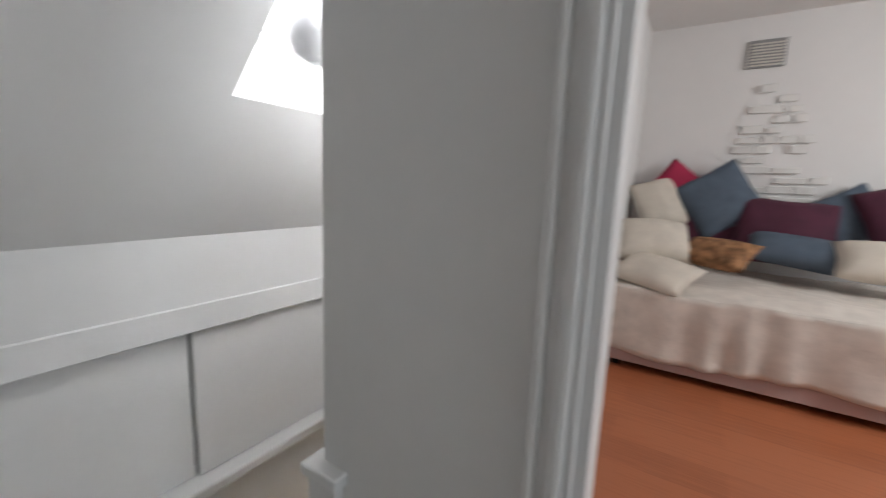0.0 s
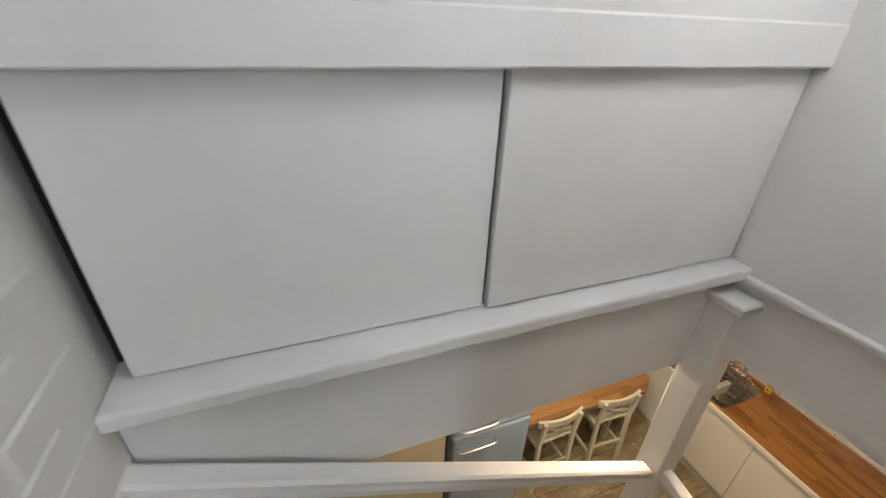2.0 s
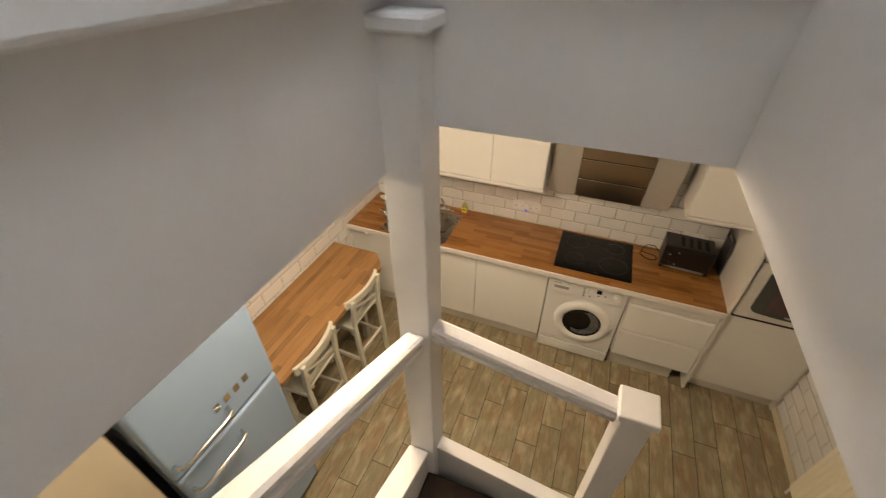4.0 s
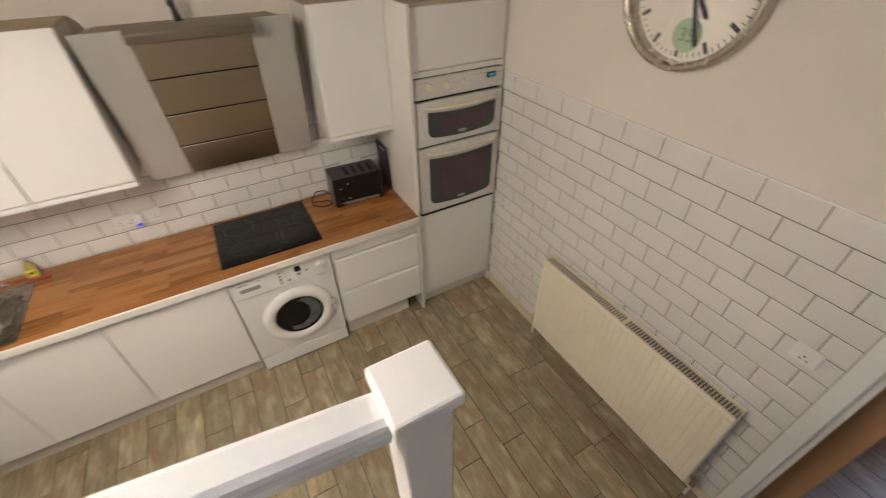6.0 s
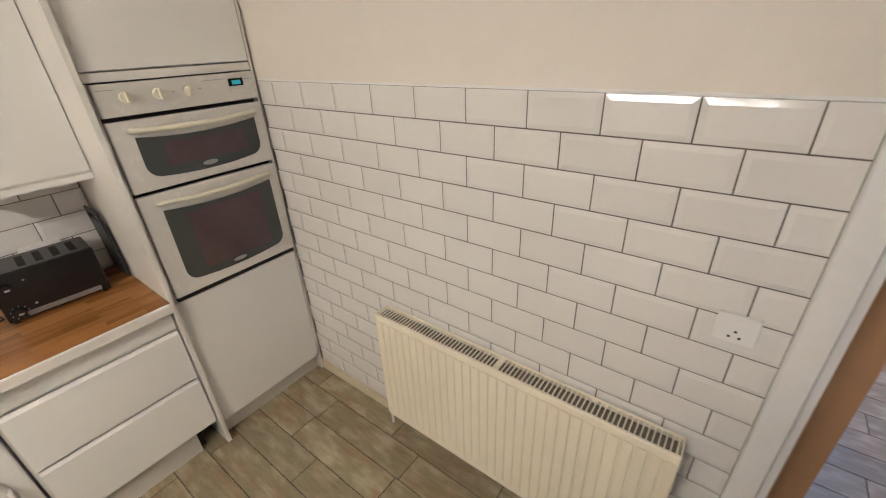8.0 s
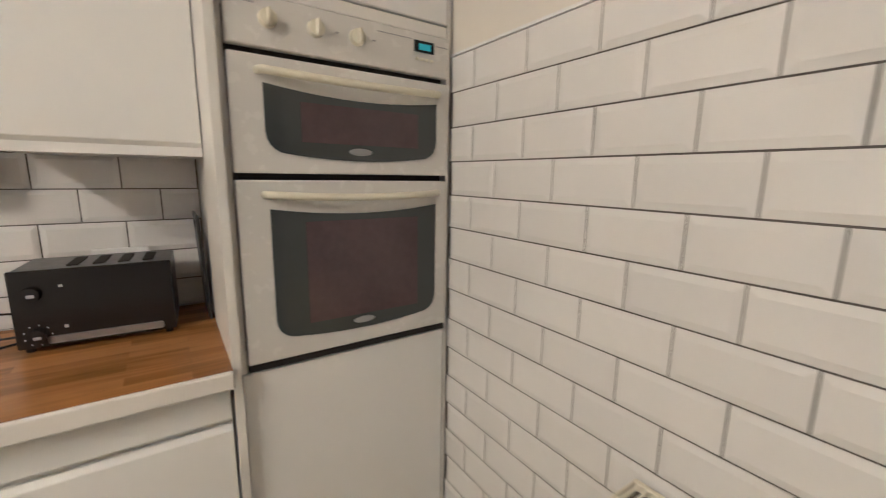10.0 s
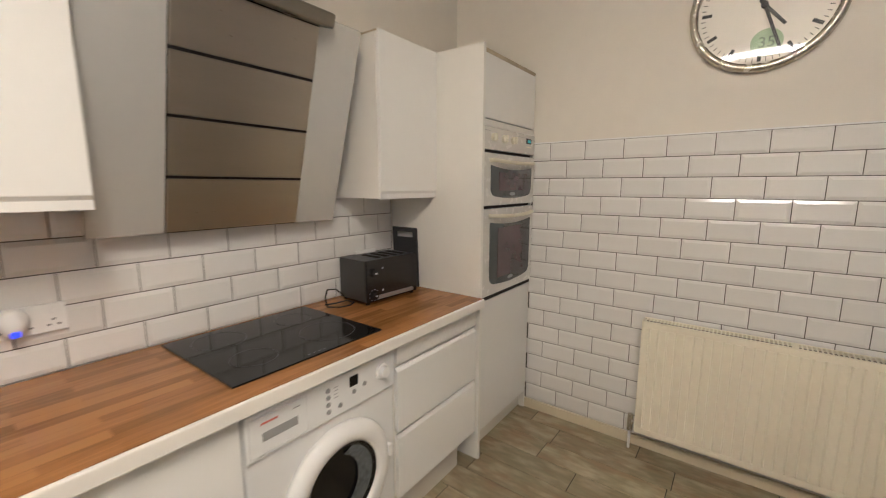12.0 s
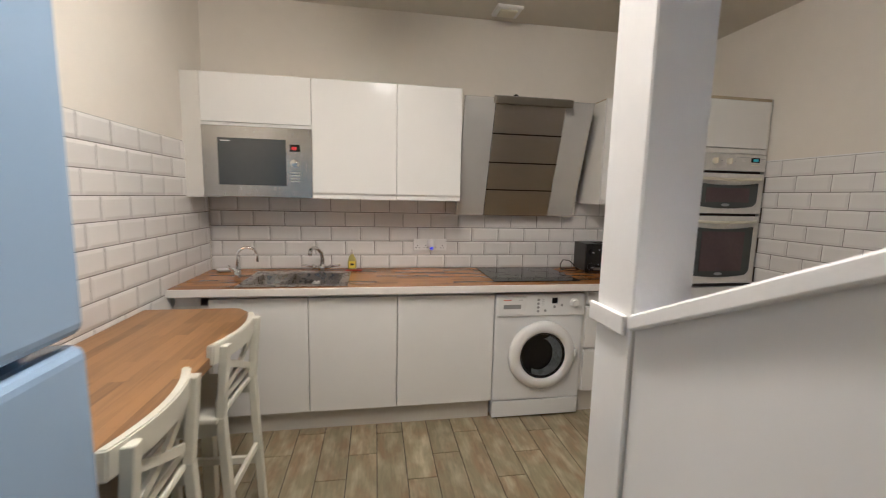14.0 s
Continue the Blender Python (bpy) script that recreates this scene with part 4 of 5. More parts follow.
one_box("door", M_CAB, -1.848, UF, 1.850, -1.225, UF + 0.02, UT, c, "white gloss flap door", bevel=0.002)
one_box("rail", M_CAB, -1.848, UF + 0.006, 1.830, -1.225, UF + 0.02, 1.846, c)
MW = thing("microwave", (-1.54, 4.85, 1.41), "built-in stainless steel microwave oven with dark glass door", "microwave")
one_box("casing", M_DARK, -1.848, UF + 0.02, 1.411, -1.225, 5.02, 1.826, MW)
one_box("fascia", M_FASCIA, -1.848, UF - 0.004, 1.410, -1.222, UF + 0.019, 1.828, MW, "brushed steel surround", bevel=0.002)
one_box("door_glass", shader("microwave_glass", (0.05, 0.055, 0.055), 0.07, vary=0.1, coat=0.5), -1.760, UF - 0.008, 1.482, -1.375, UF - 0.004, 1.758, MW, "dark reflective glass", bevel=0.001)
one_box("display", M_BLACKGLASS, -1.352, UF - 0.0065, 1.690, -1.292, UF - 0.004, 1.732, MW)
one_box("digits", emitter("red_digits", (0.5, 0.02, 0.02), 0.25), -1.342, UF - 0.0075, 1.700, -1.312, UF - 0.0065, 1.718, MW, "glowing red digits")
bm = bmesh.new()
lathe(bm, [(0, 0), (0.026, 0), (0.026, 0.004), (0.019, 0.005), (0.018, 0.020), (0, 0.021)], rot_to((-1.325, UF - 0.004, 1.618), (0, -1, 0)), 24)
link_mesh("dial", bm, M_CHROME, MW)
for i in range(4):
    one_box("button", M_STEELLIGHT, -1.350, UF - 0.006, 1.560 - 0.018 * i, -1.296, UF - 0.004, 1.567 - 0.018 * i, MW)
boxes("print", M_STEELLIGHT, [(-1.745, UF - 0.009, 1.738, -1.690, UF - 0.008, 1.743)], MW)

# cooker hood: slanted panel, wide glass wings and a slatted steel middle
HD2 = thing("cooker_hood", (0.19, 4.85, 1.31), "slanted wall-mounted cooker hood with grey glass wings and steel slats", "cooker hood")
A0, A1 = Vector((0, 4.955, 1.312)), Vector((0, 4.722, 2.095))
hv = (A1 - A0)
hl = hv.length
hm = Matrix.Translation(A0) @ Matrix(((1, 0, 0), (0, 0, -1), (0, 1, 0))).to_4x4()
ang = math.atan2(A0.y - A1.y, A1.z - A0.z)
hm = Matrix.Translation(A0) @ Matrix.Rotation(ang, 4, "X")
M_HOODGLASS = shader("grey_hood_glass", (0.56, 0.555, 0.53), 0.2, metal=0.3, vary=0.03, coat=0.2)
# local: x along wall, -y out of the face, z up the slope
bm = bmesh.new()
box(bm, -0.262, -0.004, 0, 0.645, 0.004, hl, 0.0015, m=hm)
link_mesh("wing_panel", bm, M_HOODGLASS, HD2, "grey glass wings")
GH = (hl - 0.035) / 4
for i in range(4):
    bm = bmesh.new()
    box(bm, -0.052, -0.013, i * GH + 0.005, 0.440, -0.005, (i + 1) * GH - 0.005, 0.002, m=hm)
    link_mesh("steel_slat", bm, M_STEEL, HD2, "brushed steel slat")
# near-black sheet paints the shade between the steel slats
bm = bmesh.new()
box(bm, -0.055, -0.0055, 0.0, 0.443, -0.0042, hl - 0.03, m=hm)
link_mesh("slot_backing", bm, M_DARK, HD2)
bm = bmesh.new()
box(bm, -0.070, -0.075, hl - 0.036, 0.462, 0.006, hl + 0.014, 0.010, 3, m=hm)
link_mesh("light_bar", bm, shader("dark_steel", (0.30, 0.27, 0.22), 0.35, metal=0.9, bump=0.1), HD2, "dark steel light bar")
for lx in (0.05, 0.30):
    bm = bmesh.new()
    lathe(bm, [(0, 0), (0.022, 0), (0.024, 0.003), (0, 0.004)], hm @ pose(lx, -0.042, hl - 0.037, 180, 0, 0), 20)
    link_mesh("downlight", bm, M_CHROME, HD2)
bm = bmesh.new()
prism(bm, [(-0.20, 5.03), (-0.262 + 0.0, 4.75), (0.645, 4.75), (0.58, 5.03)], "z", 2.060, 2.075)
prism(bm, [(5.03, 1.36), (4.975, 1.36), (4.80, 2.059), (5.03, 2.059)], "x", -0.02, 0.40)
link_mesh("body", bm, shader("dusty_hood_top", (0.30, 0.24, 0.16), 0.6, vary=0.2, scale=8), HD2, "dusty dark hood body")
bm = bmesh.new()
rod(bm, (0.16, 4.93, 2.075), (0.155, 4.93, 2.145), 0.022, 12, 0.012)
bmesh.ops.create_uvsphere(bm, u_segments=14, v_segments=10, radius=0.020, matrix=pose(0.152, 4.93, 2.155))
k = thing("corkscrew", (0.155, 4.93, 2.08), "small grey bottle stopper with a dark ball top on the hood", "kitchen gadget")
link_mesh("stem", bm, M_TOASTSIDE, k, smooth=True)

# things on top of cabinets
k = thing("green_board", (-0.9, 4.86, UT), "pale green glass board lying on the wall cabinets", "board")
one_box("plate", shader("green_glass_board", (0.18, 0.30, 0.20), 0.3), -1.05, 4.74, UT + 0.001, -0.62, 4.98, UT + 0.012, k, bevel=0.002)
k = thing("wood_block", (1.60, 4.95, UT), "small yellow wooden block on the oven housing", "wood block")
one_box("block", shader("yellow_wood", (0.50, 0.30, 0.08), 0.6), 1.53, 4.93, UT + 0.0, 1.69, 4.98, UT + 0.05, k, bevel=0.003)
k = thing("plug_adapter", (-1.75, 4.9, UT), "small black plug with a thin cable on the cabinet", "plug")
bm = bmesh.new()
box(bm, -1.78, 4.97, UT + 0.0, -1.72, 5.01, UT + 0.035, 0.006)
tube(bm, [(-1.74, 4.97, UT + 0.01), (-1.65, 4.93, UT + 0.006), (-1.5, 4.96, UT + 0.006), (-1.40, 4.93, UT + 0.006)], 0.003, 6)
link_mesh("plug", bm, M_BLACK, k)

# toaster, cable and cutting board
k = thing("toaster", (0.84, 4.86, WT), "black four-slot toaster with a dark metal top", "toaster")
tm = pose(0.690, 4.778, WT, 0, 0, -3.0)
TL, TD, TH = 0.338, 0.21, 0.215
bm = bmesh.new()
box(bm, 0, 0, 0.012, TL, 0.012, TH, 0.003, 1, m=tm)
link_mesh("front_panel", bm, M_BLACK, k, "glossy black front")
bm = bmesh.new()
box(bm, 0, 0.012, 0.012, TL, TD, TH - 0.002, 0.006, 2, m=tm)
link_mesh("casing", bm, M_TOASTSIDE, k, "dark grey metal casing")
for i in range(4):
    bm = bmesh.new()
    box(bm, 0.105 + 0.055 * i, 0.045, TH - 0.002, 0.130 + 0.055 * i, 0.165, TH + 0.001, m=tm)
    link_mesh("slot", bm, M_DARK, k)
bm = bmesh.new()
box(bm, 0.06, -0.004, 0.020, TL - 0.03, 0.0, 0.040, 0.004, m=tm)
link_mesh("crumb_bar", bm, shader("brown_grey_bar", (0.22, 0.19, 0.17), 0.4), k)
for z0 in (0.045, 0.155):
    bm = bmesh.new()
    lathe(bm, [(0, 0), (0.020, 0), (0.018, 0.016), (0, 0.017)], tm @ rot_to((0.042, 0, z0), (0, -1, 0)), 18)
    link_mesh("knob", bm, M_BLACK, k)
    bm = bmesh.new()
    box(bm, 0.036, -0.019, z0 - 0.006, 0.052, -0.017, z0 + 0.002, 0.001, m=tm)
    link_mesh("knob_mark", bm, M_STEELLIGHT, k)
bm = bmesh.new()
for i in range(9):
    a = 2 * math.pi * i / 9
    box(bm, 0.041 + 0.027 * math.cos(a), -0.0015, 0.045 + 0.027 * math.sin(a), 0.044 + 0.027 * math.cos(a), 0, 0.048 + 0.027 * math.sin(a), m=tm)
link_mesh("dial_scale", bm, M_STEELLIGHT, k)
one_box("print", M_STEELLIGHT, 0.095, -0.002, 0.168, 0.103, 0, 0.174, k, m=tm)
one_box("print", M_STEELLIGHT, 0.095, -0.002, 0.058, 0.103, 0, 0.066, k, m=tm)
for fx, fy in ((0.02, 0.02), (TL - 0.02, 0.02), (0.02, TD - 0.02), (TL - 0.02, TD - 0.02)):
    bm = bmesh.new()
    rod(bm, tm @ Vector((fx, fy, 0.0)), tm @ Vector((fx, fy, 0.013)), 0.01, 10)
    link_mesh("foot", bm, M_BLACK, k)
bm = bmesh.new()
tube(bm, [(0.70, 4.96, 0.925), (0.66, 4.97, 0.965), (0.60, 4.96, 0.975), (0.565, 4.93, 0.945), (0.555, 4.90, 0.912), (0.59, 4.86, 0.910), (0.64, 4.84, 0.912), (0.68, 4.86, 0.913), (0.67, 4.90, 0.918), (0.62, 4.92, 0.912), (0.57, 4.94, 0.911)], 0.0035, 8)
link_mesh("cable", bm, M_BLACK, k, "black power cable")
k = thing("chopping_board", (1.07, 4.87, WT), "charcoal plastic chopping board leaning against the oven housing", "chopping board")
bm = bmesh.new()
bmv = pose(1.126, 4.82, WT + 0.001, 0, -2.5, 0)
box(bm, -0.010, 0.0, 0.0, 0.0, 0.035, 0.335, 0.004, m=bmv)
box(bm, -0.010, 0.150, 0.0, 0.0, 0.185, 0.335, 0.004, m=bmv)
box(bm, -0.010, 0.030, 0.0, 0.0, 0.155, 0.280, 0.002, m=bmv)
box(bm, -0.010, 0.030, 0.310, 0.0, 0.155, 0.335, 0.004, m=bmv)
link_mesh("board", bm, shader("charcoal_plastic", (0.03, 0.03, 0.032), 0.4), k)

# wall sockets


def socket(p, axis, w=0.146, h=0.086, name="double_socket", label="white plastic double wall socket"):
    s = thing(name, p, label, "socket", "wall sockets")
    m = Matrix.Translation(p) @ (Matrix.Rotation(radians(-90) if axis == "x" else 0, 4, "Z"))
    bm = bmesh.new()
    box(bm, -w / 2, -0.010, -h / 2, w / 2, 0.0, h / 2, 0.003, 2, m=m)
    link_mesh("plate", bm, M_PLASTICWHITE, s)
    for sx in (-w / 4, w / 4) if w > 0.1 else (0.0,):
        bm = bmesh.new()
        box(bm, sx - 0.006, -0.0135, 0.012, sx + 0.006, -0.010, 0.030, 0.001, m=m)
        link_mesh("switch", bm, M_PLASTICWHITE, s)
        bm = bmesh.new()
        for px, pz in ((-0.011, -0.022), (0.011, -0.022), (0, -0.006)):
            box(bm, sx + px - 0.003, -0.0106, pz - 0.003, sx + px + 0.003, -0.010, pz + 0.003, m=m)
        link_mesh("pin_hole", bm, M_DARK, s)
    return s


socket((-0.498, 5.025, 1.082), "y", w=0.122)
socket((-0.374, 5.025, 1.082), "y", w=0.122)
socket((0.90, 5.019, 1.085), "y")
socket((1.7805, 2.511, 1.186), "x", w=0.09, h=0.082, name="single_socket", label="white plastic single wall socket on tiles")
k = thing("night_light", (-0.43, 5.0, 1.085), "white and blue plug-in air freshener in a wall socket", "air freshener")
bm = bmesh.new()
lathe(bm, [(0, 0), (0.026, 0.002), (0.032, 0.015), (0.028, 0.032), (0.012, 0.042), (0, 0.043)], rot_to((-0.43, 5.008, 1.09), (0, -1, 0)) @ Matrix.Diagonal((1, 1.25, 1, 1)), 24)
link_mesh("body", bm, M_PLASTICWHITE, k, smooth=True)
one_box("blue_panel", emitter("blue_glow", (0.05, 0.08, 0.85), 0.6), -0.441, 4.964, 1.052, -0.419, 4.985, 1.070, k, "glowing blue panel", bevel=0.004)

# radiator
RX, RY0, RY1, RZ0, RZ1 = 1.690, 2.532, 3.765, 0.130, 0.768
R = thing("radiator", (RX + 0.03, (RY0 + RY1) / 2, RZ0), "cream double panel radiator with a slotted top grille", "radiator")
bm = bmesh.new()
n = 31
pts = []
for i in range(n):
    y = RY0 + 0.02 + (RY1 - RY0 - 0.04) * i / (n - 1)
    w = (RY1 - RY0 - 0.04) / (n - 1)
    pts += [(RX + 0.006, y - w * 0.46), (RX, y - w * 0.36), (RX, y + w * 0.36), (RX + 0.006, y + w * 0.46)]
back = [(RX + 0.014, RY1 - 0.004), (RX + 0.014, RY0 + 0.004)]
prism(bm, pts + back, "z", RZ0 + 0.035, RZ1 - 0.035)
box(bm, RX + 0.001, RY0 + 0.004, RZ0, RX + 0.014, RY1 - 0.004, RZ0 + 0.036, 0.003)
box(bm, RX + 0.001, RY0 + 0.004, RZ1 - 0.036, RX + 0.014, RY1 - 0.004, RZ1 - 0.002, 0.003)
link_mesh("front_panel", bm, M_RAD, R, "cream ribbed front panel")
one_box("back_panel", M_RAD, RX + 0.075, RY0 + 0.004, RZ0, RX + 0.087, RY1 - 0.004, RZ1 - 0.004, R)
for y in (RY0, RY1 - 0.004):
    one_box("side_panel", M_RAD, RX, y, RZ0 + 0.01, RX + 0.087, y + 0.004, RZ1, R, bevel=0.001)
bm = bmesh.new()
for y in [RY0 + 0.012 + 0.0165 * i for i in range(75)]:
    if y < RY1 - 0.012:
        box(bm, RX + 0.012, y, RZ1 - 0.006, RX + 0.077, y + 0.005, RZ1 - 0.002)
box(bm, RX, RY0, RZ1 - 0.008, RX + 0.013, RY1, RZ1, 0.002)
box(bm, RX + 0.075, RY0, RZ1 - 0.008, RX + 0.088, RY1, RZ1, 0.002)
box(bm, RX + 0.013, (RY0 + RY1) / 2 - 0.012, RZ1 - 0.008, RX + 0.075, (RY0 + RY1) / 2 + 0.012, RZ1, 0.001)
link_mesh("grille", bm, M_RAD, R, "slotted top grille")
# dark brown puts the shade under the grille slots into the convector's colour
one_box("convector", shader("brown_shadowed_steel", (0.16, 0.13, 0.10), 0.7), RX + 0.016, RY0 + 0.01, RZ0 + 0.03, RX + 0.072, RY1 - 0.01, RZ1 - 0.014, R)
for y in (RY0 + 0.03, RY1 - 0.0):
    bm = bmesh.new()
    yy = RY0 - 0.03 if y < 3 else RY1 + 0.028
    ye = RY0 + 0.002 if y < 3 else RY1 - 0.002
    rod(bm, (RX + 0.045, ye, RZ0 + 0.035), (RX + 0.045, yy, RZ0 + 0.035), 0.011, 12)
    rod(bm, (RX + 0.045, yy, RZ0 + 0.075), (RX + 0.045, yy, RZ0 - 0.02), 0.015, 12)
    link_mesh("valve", bm, M_SILVER, R, "metal radiator valve", smooth=False)
    bm = bmesh.new()
    rod(bm, (RX + 0.045, yy, RZ0 - 0.02), (RX + 0.045, yy, 0), 0.0075, 10)
    link_mesh("pipe", bm, M_GLOSS, R)

# clock
CC = (1.790, 3.400, 2.252)
K = thing("wall_clock", CC, "large round wall clock with a silver rim and green sub-dial", "clock")
cm = rot_to(CC, (-1, 0, 0))
bm = bmesh.new()
lathe(bm, [(0.262, 0.012), (0.262, 0.030), (0.272, 0.042), (0.288, 0.042), (0.298, 0.030), (0.300, 0.0), (0.262, 0.0)], cm, 72, closed=True)
link_mesh("rim", bm, M_SILVER, K, "silver rim", smooth=True)
bm = bmesh.new()
lathe(bm, [(0, 0.012), (0.264, 0.012)], cm, 64)
link_mesh("dial", bm, M_DIAL, K, "off-white dial")


def on_dial(bm, ang, r0, r1, w, h, h2=0.001):
    """A bar on the dial at ang degrees clockwise from twelve."""
    a = radians(ang)
    d, s = Vector((0, -math.sin(a), math.cos(a))), Vector((0, -math.cos(a), -math.sin(a)))
    c = Vector((CC[0] - h, CC[1], CC[2]))
    q = [c + d * r0 - s * w / 2, c + d * r0 + s * w / 2, c + d * r1 + s * w / 2, c + d * r1 - s * w / 2]
    v = [bm.verts.new(p) for p in q] + [bm.verts.new(p - Vector((h2, 0, 0))) for p in q]
    for f in ((0, 1, 2, 3), (4, 7, 6, 5), (0, 4, 5, 1), (1, 5, 6, 2), (2, 6, 7, 3), (3, 7, 4, 0)):
        bm.faces.new([v[i] for i in f])


for i in range(12):
    bm = bmesh.new()
    on_dial(bm, 30 * i, 0.205, 0.248, 0.015, 0.0125)
    link_mesh("hour_mark", bm, M_INK, K)
bm = bmesh.new()
for i in range(60):
    if i % 5:
        on_dial(bm, 6 * i, 0.232, 0.250, 0.003, 0.0125)
link_mesh("minute_marks", bm, M_INK, K)
for nm, dz, dy, r in (("sub_dial", -0.167, -0.022, 0.062),):
    bm = bmesh.new()
    lathe(bm, [(0, 0.0140), (r, 0.0140), (r, 0.0122)], rot_to((CC[0], CC[1] + dy, CC[2] + dz), (-1, 0, 0)), 32)
    link_mesh(nm, bm, M_DIALGREEN, K, "green sub-dial")
for nm, a, r in (("minute_hand", 160, 0.21), ("hour_hand", 140, 0.13)):
    bm = bmesh.new()
    on_dial(bm, a, -0.03, r, 0.013, 0.018, 0.002)
    link_mesh(nm, bm, M_INK, K)
bm = bmesh.new()
lathe(bm, [(0, 0.024), (0.014, 0.023), (0.015, 0.0125)], cm, 20)
link_mesh("hub", bm, M_INK, K)
bm = bmesh.new()
lathe(bm, [(0, 0.034), (0.264, 0.032)], cm, 48)
cg = link_mesh("cover_glass", bm, M_GLASS, K, "clear cover glass")
cg.visible_shadow = False
font = bpy.data.curves.new("digits", "FONT")
font.body, font.size, font.align_x, font.align_y, font.extrude = "35", 0.068, "CENTER", "CENTER", 0.0003
to = new("dial_digits", font)
to.data.materials.append(shader("faded_digits", (0.12, 0.16, 0.10), 0.5))
to.parent = K
to.matrix_parent_inverse = Matrix.Translation(CC).inverted()
to.matrix_basis = Matrix.Translation((CC[0] - 0.0148, CC[1] - 0.022, CC[2] - 0.167)) @ Matrix(((0, 0, -1, 0), (-1, 0, 0, 0), (0, 1, 0, 0), (0, 0, 0, 1)))
K.scale = (1, 0.94, 0.94)

# ceiling fittings
k = thing("strip_light", (-0.74, 3.12, 2.66), "long twin-tube fluorescent ceiling light", "ceiling light")
one_box("housing", M_PLASTICWHITE, -0.82, 2.49, 2.655, -0.66, 3.75, CEIL, k, bevel=0.004)
for x in (-0.78, -0.70):
    bm = bmesh.new()
    rod(bm, (x, 2.53, 2.632), (x, 3.71, 2.632), 0.013, 12)
    link_mesh("tube", bm, M_TUBE, k, "glowing fluorescent tube", smooth=True)
k = thing("smoke_alarm", (0.03, 4.86, CEIL), "small square white vent cover on the ceiling", "vent")
one_box("base", M_PLASTICWHITE, -0.05, 4.78, CEIL - 0.02, 0.13, 4.94, CEIL, k, bevel=0.006)
one_box("cover", M_IVORY, -0.02, 4.81, CEIL - 0.032, 0.10, 4.91, CEIL - 0.02, k, bevel=0.004)
k = thing("pendant_globe", (0.14, 1.87, 4.5), "white frosted globe pendant light under the roof window", "pendant light")
bm = bmesh.new()
bmesh.ops.create_uvsphere(bm, u_segments=28, v_segments=18, radius=0.085, matrix=pose(0.14, 1.87, 4.43))
link_mesh("globe", bm, shader("frosted_white_glass", (0.85, 0.86, 0.88), 0.25), k, smooth=True)
bm = bmesh.new()
rod(bm, (0.14, 1.87, 4.52), (0.14, 1.87, 4.80), 0.004, 8)
link_mesh("cord", bm, M_PLASTICWHITE, k)

# fridge freezer
FX, FY0, FY1, FS = -1.267, 2.135, 2.735, 1.212
F = thing("fridge_freezer", (-1.6, 2.43, 0), "glossy retro fridge freezer with bar handles, blue daylight painted into its colour", "fridge")
one_box("body", M_FRIDGE, -1.93, FY0 + 0.004, 0.03, FX - 0.075, FY1 - 0.004, 1.82, F, bevel=0.03, seg=4)
for z0, z1 in ((0.06, FS - 0.006), (FS + 0.006, 1.82)):
    d = one_box("door", M_FRIDGE, FX - 0.070, FY0, z0, FX, FY1, z1, F, "glossy door with blue daylight in its colour", bevel=0.022, seg=4)
    bm = bmesh.new()
    hz = FS - 0.10 if z0 < 1 else FS + 0.10
    tube(bm, [(FX - 0.002, FY0 + 0.03, hz), (FX + 0.040, FY0 + 0.04, hz), (FX + 0.048, FY0 + 0.06, hz), (FX + 0.048, FY0 + 0.27, hz), (FX + 0.040, FY0 + 0.30, hz), (FX - 0.002, FY0 + 0.31, hz)], 0.010, 10)
    link_mesh("handle", bm, M_CHROME, d, "chrome bar handle", smooth=True)
for i in range(4):
    one_box("badge", M_CHROME, FX, FY0 + 0.26 + 0.055 * i, 1.345, FX + 0.004, FY0 + 0.29 + 0.055 * i, 1.385, F)
for x in (FX - 0.1, -1.9):
    for y in (FY0 + 0.03, FY1 - 0.08):
        one_box("foot", M_BLACK, x, y, 0, x + 0.05, y + 0.05, 0.032, F)
# tall larder beside it
L = thing("larder_cabinet", (-1.6, 1.85, 0), "tall cream larder cabinet beside the fridge", "cabinet")
M_LARDER = shader("cream_cabinet_paint", (0.66, 0.58, 0.42), 0.4)
one_box("body", M_LARDER, XW + 0.003, 1.05, 0.0, -1.30, 2.09, 2.05, L)
for y0, y1 in ((1.055, 1.56), (1.57, 2.085)):
    one_box("door", M_LARDER, -1.299, y0, 0.10, -1.278, y1, 2.04, L, bevel=0.003)

# breakfast table on the west wall
BT2 = thing("breakfast_table", (-1.68, 3.45, 0), "oak block breakfast bar table with a rounded corner", "table")
bm = bmesh.new()
TZ = 0.86
pts = [(XW + 0.012, 2.80), (-1.47, 2.80), (-1.42, 2.85)]
pts += [(-1.412, 3.0), (-1.405, 3.6), (-1.392, 3.9), (-1.386, 4.0), (-1.392, 4.03), (-1.50, 4.165), (-1.53, 4.175), (XW + 0.012, 4.175)]
prism(bm, pts, "z", TZ - 0.04, TZ, 0.003)
link_mesh("tabletop", bm, M_TABLEWOOD, BT2, "oak block top")
one_box("wall_batten", M_GLOSS, XW + 0.012, 2.80, TZ - 0.08, XW + 0.04, 4.13, TZ - 0.041, BT2)
for y in (2.95, 3.95):
    one_box("leg", M_CHAIR, -1.62, y - 0.025, 0, -1.57, y + 0.025, TZ - 0.041, BT2, bevel=0.003)


